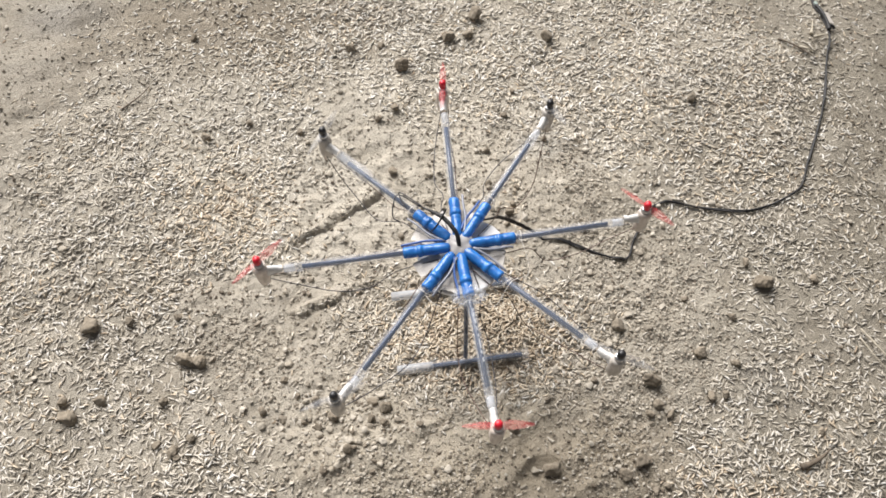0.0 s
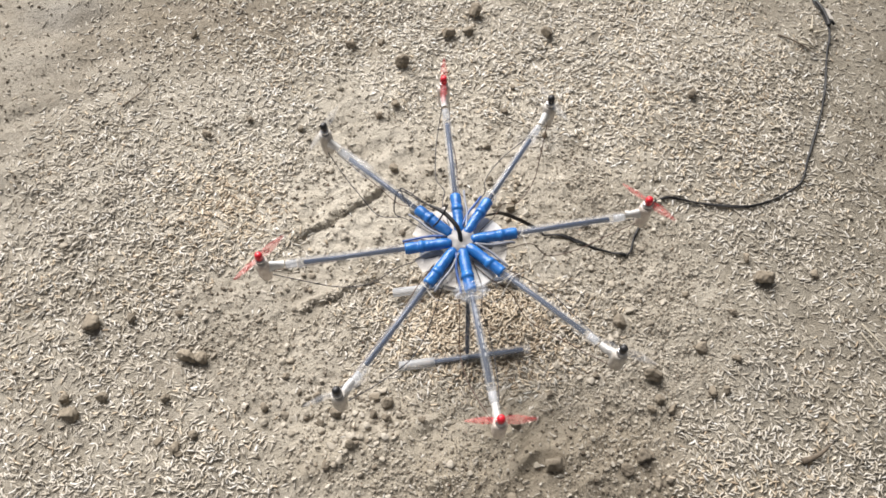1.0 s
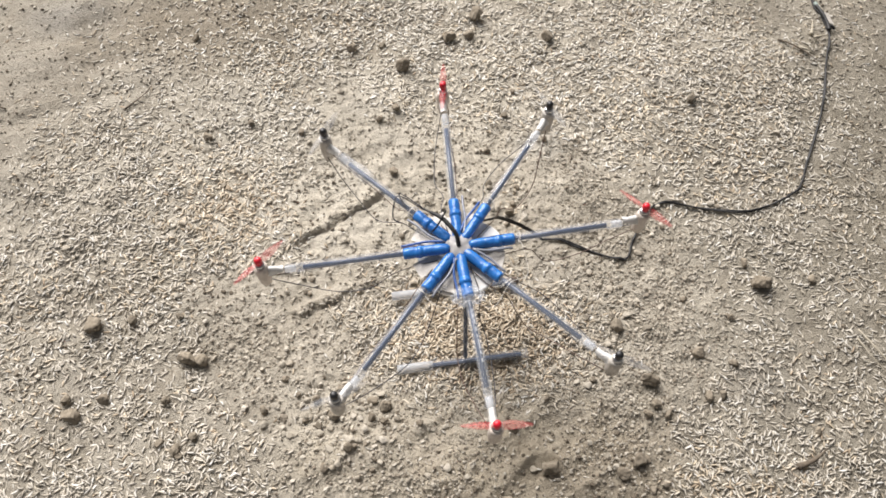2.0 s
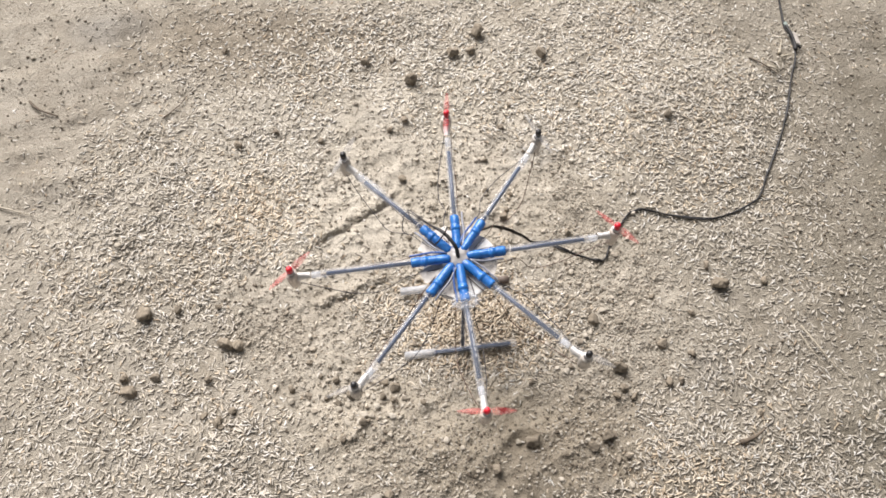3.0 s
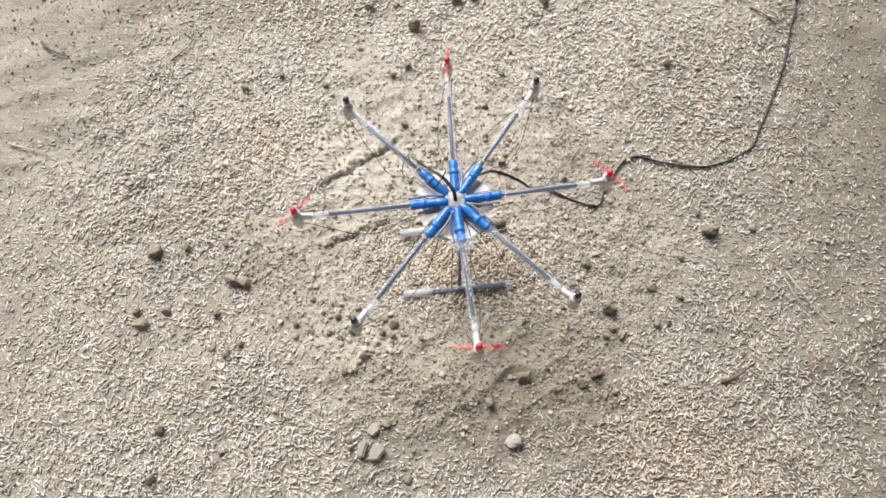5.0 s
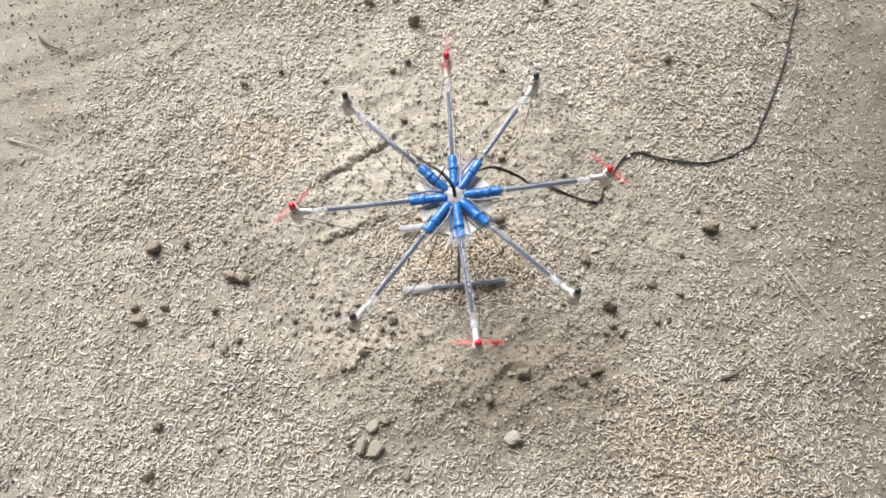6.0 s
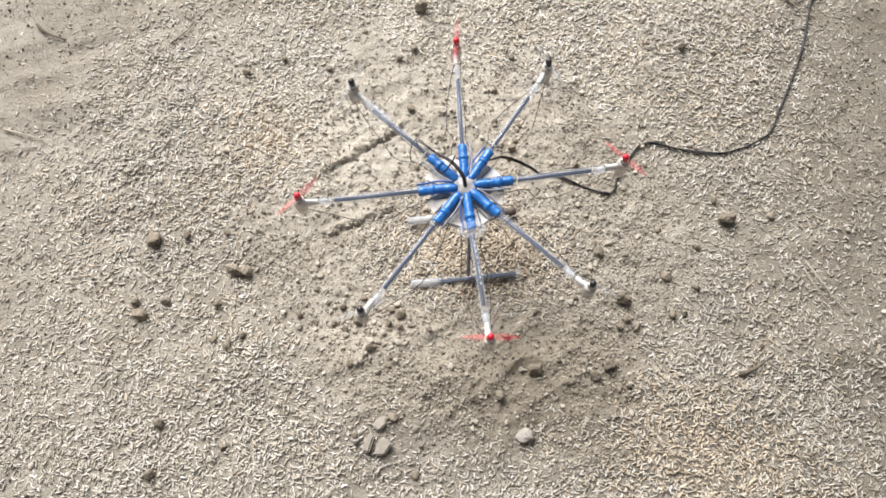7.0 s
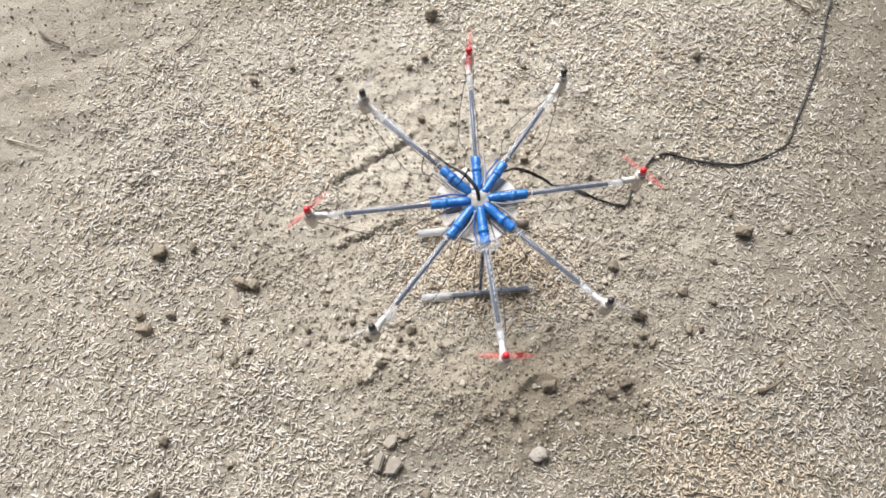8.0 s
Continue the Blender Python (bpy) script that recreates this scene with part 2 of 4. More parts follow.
def lie(x, y):
    """Height of the soil."""
    fade = np.exp(-np.maximum(np.hypot(x, y) - 0.75, 0) * 2)
    z = 0.006 * (value_noise(x, y, 6, 3) - 0.5) + 0.006 * (value_noise(x, y, 17, 4) - 0.5)
    bare = swept(x, y)
    z += 0.0030 * (value_noise(x, y, 45, 5) - 0.5) + (0.0014 + 0.0012 * bare) * (value_noise(x, y, 110, 6) - 0.5)
    z += (0.0008 + 0.0010 * bare) * (value_noise(x, y, 230, 7) - 0.5)
    # streaks in the trodden soil past the husks
    trodden = blob(x, y, -0.58, 0.22, 0.28, 0.26) + 0.5 * blob(x, y, 0.62, 0.25, 0.16, 0.30)
    z += 0.0042 * trodden * (value_noise((x * 0.93 + y * 0.36) * 0.22, y * 0.93 - x * 0.36, 55, 18) - 0.5)
    # the wash of the rotors leaves ragged ridges and throws up a low mound
    u, v = 0.8 * x + 0.6 * y, 0.8 * y - 0.6 * x
    ridge = 1 - 2 * np.abs(value_noise(u * 0.55, v, 38, 9) - 0.5)
    mound = blob(x, y, 0.00, -0.225, 0.16, 0.075, 12)
    z += bare * ((0.0018 + 0.0046 * mound) * ridge ** 2 + 0.0016 * (1 - 2 * np.abs(value_noise(x, y, 85, 10) - 0.5)) - 0.003)
    side, along = near_line(x, y, (0.02, -0.32), (0.10, -0.19))
    z -= 0.0036 * bare * np.exp(-((side + 0.03 * (value_noise(x, y, 22, 22) - 0.5)) / 0.016) ** 2) * np.clip(along * 4, 0, 1) * np.clip((1.1 - along) * 4, 0, 1)
    z += 0.021 * mound + 0.006 * blob(x, y, -0.2, -0.19, 0.12, 0.06)
    for a, b, deep, sign in GROOVES:
        side, along = near_line(x, y, a, b)
        side = side + 0.010 * (value_noise(x, y, 40, 8) - 0.5) + 0.009 * (value_noise(x, y, 120, 17) - 0.5)
        inside = np.clip((along + 0.08) / 0.16, 0, 1) * np.clip((1.08 - along) / 0.16, 0, 1)
        z += inside * deep * (-1.1 * np.exp(-(side / 0.0019) ** 2) + 1.6 * np.exp(-((side - sign * 0.0065) / 0.0045) ** 2))
    # flat enough to stand on beneath the skids
    z -= 0.8 * z * blob(x, y, 0.01, -0.08, 0.07, 0.07)
    return z * fade


def lie_at(x, y):
    return float(lie(np.array([x]), np.array([y]))[0])


def mesh_of(name, verts, faces, material, smooth=True):
    me = bpy.data.meshes.new(name)
    me.from_pydata(verts, [], faces)
    me.materials.append(material)
    if smooth:
        me.polygons.foreach_set("use_smooth", np.ones(len(me.polygons), bool))
    me.update()
    return me


def big_mesh(name, verts, quads, material, smooth=True):
    """A mesh from arrays of many vertices and faces of one size."""
    me = bpy.data.meshes.new(name)
    n, k = quads.shape
    me.vertices.add(len(verts))
    me.vertices.foreach_set("co", verts.astype(np.float32).ravel())
    me.loops.add(n * k)
    me.loops.foreach_set("vertex_index", quads.astype(np.int32).ravel())
    me.polygons.add(n)
    me.polygons.foreach_set("loop_start", np.arange(0, n * k, k, dtype=np.int32))
    me.polygons.foreach_set("use_smooth", np.full(n, smooth))
    me.materials.append(material)
    me.update(calc_edges=True)
    me.validate()
    return me


def build_ground():
    far = np.array([1.0, 1.4, 2.2, 4, 9, 30, 120, 400])
    near = lambda lo, a, b, hi: np.concatenate([np.arange(lo, a - 1e-6, 0.004), np.arange(a, b - 1e-6, 0.002), np.arange(b, hi + 1e-6, 0.004)])
    xs = np.concatenate([-far[::-1], near(-0.8, -0.3, 0.3, 0.8), far])
    ys = np.concatenate([-far[::-1], near(-0.52, -0.36, 0.2, 0.56), far])
    gx, gy = np.meshgrid(xs, ys, indexing="ij")
    verts = np.stack([gx.ravel(), gy.ravel(), lie(gx, gy).ravel()], 1)
    n, m = len(xs), len(ys)
    k = (np.arange(n - 1)[:, None] * m + np.arange(m - 1)[None, :]).ravel()
    quads = np.stack([k, k + m, k + m + 1, k + 1], 1)
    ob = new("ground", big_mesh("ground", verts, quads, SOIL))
    tagged(ob, "dry greyish-brown bare soil, dusty and uneven with shallow grooves", "ground", kind="structure")


def turned(points, yaw, pitch, roll):
    """Each of n copies of the points, turned by its own angles: (n, k, 3)."""
    cy, sy, cp, sp, cr, sr = np.cos(yaw), np.sin(yaw), np.cos(pitch), np.sin(pitch), np.cos(roll), np.sin(roll)
    x, y, z = points[..., 0], points[..., 1], points[..., 2]
    y, z = y * cr[:, None] - z * sr[:, None], y * sr[:, None] + z * cr[:, None]
    x, z = x * cp[:, None] + z * sp[:, None], z * cp[:, None] - x * sp[:, None]
    x, y = x * cy[:, None] - y * sy[:, None], x * sy[:, None] + y * cy[:, None]
    return np.stack([x, y, z], -1)


def scatter(count, cover):
    """Random places in the stretch of ground round the drone, as dense as cover says."""
    x, y = rng.uniform(-0.78, 0.74, count), rng.uniform(-0.46, 0.50, count)
    edge = np.minimum(np.minimum(x + 0.80, 0.76 - x), np.minimum(y + 0.48, 0.52 - y)) - 0.10 * value_noise(x, y, 12, 16)
    keep = rng.random(count) < cover(x, y) * np.clip(0.5 + edge * 15, 0, 1)
    return x[keep], y[keep]


def golden(x, y):
    """Where the husks are fresh and golden, not yet grey with dust, 0 to 1."""
    g = blob(x, y, 0.02, -0.09, 0.10, 0.07) + 0.95 * blob(x, y, 0.28, -0.315, 0.10, 0.07) + 0.8 * blob(x, y, -0.26, 0.06, 0.05, 0.05) + 0.25 * blob(x, y, 0.3, 0.18, 0.1, 0.08) + 0.8 * blob(x, y, 0.066, 0.055, 0.015, 0.05)
    return np.clip(g + 0.30 * value_noise(x, y, 14, 15) - 0.08, 0, 1)


def husk_mesh(name, x, y, lift, material):
    n = len(x)
    # a thin split hull, bent: two points and two rings of four
    ring = np.array([(0, 0.5, 0.0), (0, 0.05, 0.55), (0, -0.5, 0.0), (0, -0.05, 0.15)])
    shape = np.concatenate([[(-0.5, 0, 0.0)], ring * (1, 0.9, 1) + (-0.2, 0, 0.12), ring + (0.18, 0, 0.12), [(0.5, 0, 0.0)]])
    size = np.stack([rng.uniform(0.0070, 0.0114, n), rng.uniform(0.0016, 0.0025, n), rng.uniform(0.0010, 0.0017, n)], 1)
    pts = shape[None] * size[:, None, :]
    pts[..., 1] += (rng.normal(0, 1.0, n)[:, None] * 0.0013) * (1 - (shape[None, :, 0] * 2) ** 2)
    pts[..., 2] += (rng.uniform(-0.4, 1, n)[:, None] * 0.0008) * (1 - (shape[None, :, 0] * 2) ** 2)
    pts[..., 2] *= np.where(rng.random(n) < 0.4, -1.0, 1.0)[:, None]
    pts = turned(pts, rng.uniform(0, 2 * np.pi, n), rng.normal(0, 0.14, n), rng.normal(0, 0.4, n))
    pts += np.stack([x, y, lie(x, y) + lift], 1)[:, None, :]
    tri = []
    for a in range(4):
        b = (a + 1) % 4
        tri += [(0, 1 + b, 1 + a), (1 + a, 1 + b, 5 + b), (1 + a, 5 + b, 5 + a), (9, 5 + a, 5 + b)]
    faces = (np.arange(n)[:, None, None] * 10 + np.array(tri)[None]).reshape(-1, 3)
    return new(name, big_mesh(name, pts.reshape(-1, 3), faces, material))


def build_husks():
    x, y = scatter(132000, husk_cover)
    lift = -0.0002 + rng.random(len(x)) * 0.0020 * husk_cover(x, y)
    # the heap that stays beneath the drone, out of the wind
    hx, hy = rng.normal(0.022, 0.060, 5200), rng.normal(-0.088, 0.034, 5200)
    x, y = np.concatenate([x, hx]), np.concatenate([y, hy])
    lift = np.concatenate([lift, 0.0006 + rng.random(5200) * 0.006 * blob(hx, hy, 0.022, -0.088, 0.09, 0.05)])
    fresh = rng.random(len(x)) < golden(x, y)
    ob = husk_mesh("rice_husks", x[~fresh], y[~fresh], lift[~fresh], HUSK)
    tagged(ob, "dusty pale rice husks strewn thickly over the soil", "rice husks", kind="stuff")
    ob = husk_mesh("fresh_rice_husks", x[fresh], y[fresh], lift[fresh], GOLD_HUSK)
    tagged(ob, "golden rice husks heaped beneath the drone and around it", "rice husks", kind="stuff")


def ball(sub):
    bm = bmesh.new()
    bmesh.ops.create_icosphere(bm, subdivisions=sub, radius=0.5)
    v = np.array([p.co[:] for p in bm.verts])
    f = np.array([[p.index for p in q.verts] for q in bm.faces])
    bm.free()
    return v, f


def chipped(p, planes, reach, power=12):
    """The distance to the surface of a rounded, many-faced lump along each way p."""
    cut = np.maximum(p @ planes.T, 0) / reach
    return np.sum(cut ** power, -1) ** (-1 / power)


def crumb_mesh(name, x, y, size, sub, material):
    n = len(x)
    v, f = ball(sub)
    planes = rng.normal(0, 1, (12, 7, 3))
    planes /= np.linalg.norm(planes, axis=2, keepdims=True)
    shapes = np.stack([2 * v * np.minimum(chipped(2 * v, q, rng.uniform(0.28, 0.55, 7), 24), 0.64)[:, None] for q in planes])
    pts = shapes[rng.integers(0, 12, n)] * (1 + rng.normal(0, 0.06, (n, len(v), 1)))
    pts = turned(pts * np.stack([size, size * rng.uniform(0.7, 1, n), size * rng.uniform(0.55, 0.9, n)], 1)[:, None], rng.uniform(0, 6.28, n), rng.normal(0, 0.4, n), rng.normal(0, 0.4, n))
    pts += np.stack([x, y, lie(x, y) + size * 0.2], 1)[:, None]
    faces = (np.arange(n)[:, None, None] * len(v) + f[None]).reshape(-1, 3)
    return new(name, big_mesh(name, pts.reshape(-1, 3), faces, material, False))


def build_crumbs():
    def fine(x, y):
        lumps = (0.10 + 1.6 * value_noise(x, y, 13, 11) ** 2 + 0.35 * blob(x, y, -0.10, -0.20, 0.13, 0.08)) * (0.5 + value_noise(x, y, 40, 19))
        return np.clip((0.07 + 0.70 * swept(x, y)) * lumps * (1 - 0.85 * blob(x, y, -0.10, 0.045, 0.07, 0.04)) * (1 - 0.4 * blob(x, y, 0.03, 0.14, 0.20, 0.08)), 0, 1)
    x, y = scatter(270000, lambda x, y: np.clip(fine(x, y) + 0.8 * beside_grooves(x, y), 0, 1))
    ob = crumb_mesh("soil_crumbs", x, y, 0.0011 + 0.0028 * rng.random(len(x)) ** 2, 1, CRUMB)
    tagged(ob, "small crumbs of dry brown soil on the swept ground", "soil crumbs", kind="stuff")

    def coarse(x, y):
        return np.clip((0.03 + swept(x, y) * (0.45 + blob(x, y, 0.08, -0.24, 0.14, 0.08) + blob(x, y, -0.11, -0.19, 0.12, 0.08))) * 1.8 * value_noise(x, y, 11, 20) ** 2, 0, 1)
    x, y = scatter(22000, coarse)
    ob = crumb_mesh("coarse_soil_crumbs", x, y, 0.0032 + 0.0048 * rng.random(len(x)) ** 3, 2, CRUMB)
    tagged(ob, "coarse angular crumbs of dry soil on the swept ground", "soil crumbs", kind="stuff")

    def dark(x, y):
        away = blob(x, y, -0.58, 0.30, 0.26, 0.22) + 0.8 * blob(x, y, 0.64, 0.15, 0.16, 0.35) + 0.5 * blob(x, y, 0.55, -0.25, 0.2, 0.2)
        return np.clip((0.15 + 0.5 * away + 0.36 * swept(x, y)) * 3.0 * value_noise(x, y, 10, 21) ** 3, 0, 1)
    x, y = scatter(34000, dark)
    ob = crumb_mesh("dark_flecks", x, y, 0.0012 + 0.0034 * rng.random(len(x)) ** 3, 1, FLECK)
    tagged(ob, "dark brown flecks of chaff and soil on bare ground", "chaff", kind="stuff")


# ---- small builders ----
def part(name, data, parent, label="", m=None):
    """A mesh, linked as one part under a thing or a part."""
    ob = new(name, data)
    ob.parent = parent
    if m is not None:
        ob.matrix_basis = m
    if label:
        ob["label"] = label
    return ob


def smooth_line(points, steps=6):
    """A Catmull-Rom line through the points."""
    p = [Vector(q) for q in points]
    p = [p[0] * 2 - p[1]] + p + [p[-1] * 2 - p[-2]]
    out = []
    for a, b, c, d in zip(p, p[1:], p[2:], p[3:]):
        for i in range(steps):
            t = i / steps
            out.append(0.5 * (2 * b + (c - a) * t + (2 * a - 5 * b + 4 * c - d) * t * t + (3 * b - a - 3 * c + d) * t ** 3))
    return out + [p[-2]]


def tube(name, points, radius, material, sides=8, steps=6, wobble=0.0):
    """A round wire along a smooth line; radius may be a function of 0 to 1."""
    line = smooth_line(points, steps) if steps else [Vector(q) for q in points]
    size = radius if callable(radius) else (lambda t: radius)
    verts, faces = [], []
    up = Vector((0.02, 0.03, 1))
    for i, p in enumerate(line):
        way = (line[min(i + 1, len(line) - 1)] - line[max(i - 1, 0)]).normalized()
        a = way.cross(up)
        a = (a if a.length > 1e-4 else way.cross(Vector((1, 0, 0)))).normalized()
        b = a.cross(way)
        r = size(i / (len(line) - 1)) * (1 + wobble * noise.noise(p * 90))
        for k in range(sides):
            w = 2 * math.pi * k / sides
            verts.append(p + a * (r * math.cos(w)) + b * (r * math.sin(w)))
    for i in range(len(line) - 1):
        for k in range(sides):
            j = (k + 1) % sides
            faces.append((i * sides + k, i * sides + j, (i + 1) * sides + j, (i + 1) * sides + k))
    faces.append(tuple(range(sides))[::-1])
    faces.append(tuple((len(line) - 1) * sides + k for k in range(sides)))
    return mesh_of(name, verts, faces, material)


def lathe(name, profile, material, sides=16, smooth=True, turn=0.0, hollow=False):
    """A body of revolution about z from (radius, height) pairs; hollow joins the last ring to the first."""
    verts, faces = [], []
    for r, z in profile:
        for k in range(sides):
            w = 2 * math.pi * k / sides + turn
            verts.append((r * math.cos(w), r * math.sin(w), z))
    rings = len(profile)
    for i in range(rings if hollow else rings - 1):
        n = (i + 1) % rings
        for k in range(sides):
            j = (k + 1) % sides
            faces.append((i * sides + k, i * sides + j, n * sides + j, n * sides + k))
    if not hollow:
        faces.append(tuple(range(sides))[::-1])
        faces.append(tuple((rings - 1) * sides + k for k in range(sides)))
    return mesh_of(name, verts, faces, material, smooth)


def barrel_mesh(name, length, material, radius=0.0049, wall=0.0011):
    """A clear pen barrel, hollow, along z from 0."""
    o, i = radius, radius - wall
    return lathe(name, [(o * 0.93, 0), (o, 0.0006), (o, length - 0.0006), (o * 0.93, length), (i, length), (i, 0)], material, 6, False, 0.26, True)


def along(a, b):
    """The pose that takes +z to the way from a to b, at a."""
    d = Vector(b) - Vector(a)
    return Matrix.Translation(a) @ d.to_track_quat("Z", "Y").to_matrix().to_4x4()


# ---- the drone ----
ARM_Z = 0.131
MOTORS = [(180.6, 0.179, 1), (131.0, 0.172, 0), (87.0, 0.171, 1), (50.4, 0.172, 0), (2.0, 0.174, 1), (-48.5, 0.174, 0), (-88.3, 0.174, 1), (-132.5, 0.180, 0)]


def sleeve_mesh(seed):
    """Blue tape wound round the root of an arm, in two laps with loose edges."""
    random.seed(seed)
    prof = [(0.0010, -0.0012), (0.0030, -0.0006), (0.0042, 0.0012), (0.0049, 0.005), (0.0050, 0.0250), (0.0056, 0.0253), (0.0057, 0.0290), (0.0052, 0.0293), (0.0053, 0.0405), (0.0050, 0.0420), (0.0042, 0.0424)]
    fine = []
    for (a, za), (b, zb) in zip(prof, prof[1:]):
        n = max(1, round((zb - za) / 0.0022))
        fine += [(a + (b - a) * k / n, za + (zb - za) * k / n) for k in range(n)]
    me = lathe("sleeve", fine + prof[-1:], BLUE_TAPE, 22)
    for v in me.vertices:
        w = math.atan2(v.co.y, v.co.x)
        k = 1 + 0.03 * math.sin(w * 2 + seed) + 0.07 * noise.noise(Vector((v.co.x * 150, v.co.y * 150, v.co.z * 110 + seed * 3))) + 0.07 * noise.noise(Vector((v.co.x * 330, v.co.y * 330, v.co.z * 200 + seed * 5)))
        v.co.x *= k
        v.co.y *= k
    return me


def blade_mesh(name, material, radius=0.029):
    """A two-bladed propeller with twisted, tapered blades."""
    verts, faces = [], []
    for side in (1, -1):
        base = len(verts)
        for i in range(9):
            t = i / 8
            r = 0.002 + (radius - 0.002) * t
            chord = 0.0030 + 0.0050 * math.sin(math.pi * min(t * 1.15, 1) ** 0.8) * (1 - 0.35 * t) if t < 1 else 0.0016
            twist = radians(26 - 16 * t)
            for s, h in ((-0.5, 0), (-0.1, 0.0004), (0.5, 0)):
                for up in (0.0002, -0.0002):
                    verts.append((side * r, side * s * chord * math.cos(twist), s * chord * math.sin(twist) + h + up))
        for i in range(8):
            a, b = base + i * 6, base + (i + 1) * 6
            for p, q in ((0, 2), (2, 4), (4, 5), (5, 3), (3, 1), (1, 0)):
                faces.append((a + p, a + q, b + q, b + p))
        faces.append(tuple(base + 48 + k for k in (0, 2, 4, 5, 3, 1)))
    return mesh_of(name, verts, faces, material)


def tape_flap_mesh(name, material, seed):
    """Tape folded from the end of the barrel round the motor: a wrinkled strip that widens."""
    verts, faces = [], []
    n, m = 10, 7
    for i in range(n):
        t = i / (n - 1)
        for j in range(m):
            s = j / (m - 1) * 2 - 1
            drop = (0.006 + 0.012 * t) * abs(s) ** 1.6
            wide = 0.0031 + 0.0020 * t
            x = -0.019 + 0.020 * t
            y = wide * math.sin(s * 1.45)
            z = 0.0052 + 0.0028 * t - drop * 0.62
            w = noise.noise(Vector((x * 160 + seed * 5, y * 220, z * 150))) * 0.0011
            verts.append((x, y + w, z + w))
    for i in range(n - 1):
        for j in range(m - 1):
            a = i * m + j
            faces.append((a, a + m, a + m + 1, a + 1))
    return mesh_of(name, verts, faces, material)


def motor_body_mesh(name, material, seed):
    """The taped can of a motor: a cylinder with creases and a ragged lower end."""
    prof = [(0.0030, -0.0185), (0.0053, -0.0180), (0.0060, -0.0120), (0.0064, -0.004), (0.0063, 0.006), (0.0058, 0.0115), (0.0048, 0.0118)]
    me = lathe(name, prof, material, 14)
    for v in me.vertices:
        k = 1 + 0.16 * noise.noise(Vector((v.co.x * 170 + seed, v.co.y * 170, v.co.z * 110)))
        v.co.x *= k * (1.0 if v.co.z > -0.005 else 1.05)
        v.co.y *= k
        if v.co.z < -0.015:
            v.co.z += 0.004 * noise.noise(Vector((v.co.x * 300, v.co.y * 300, seed)))
    return me


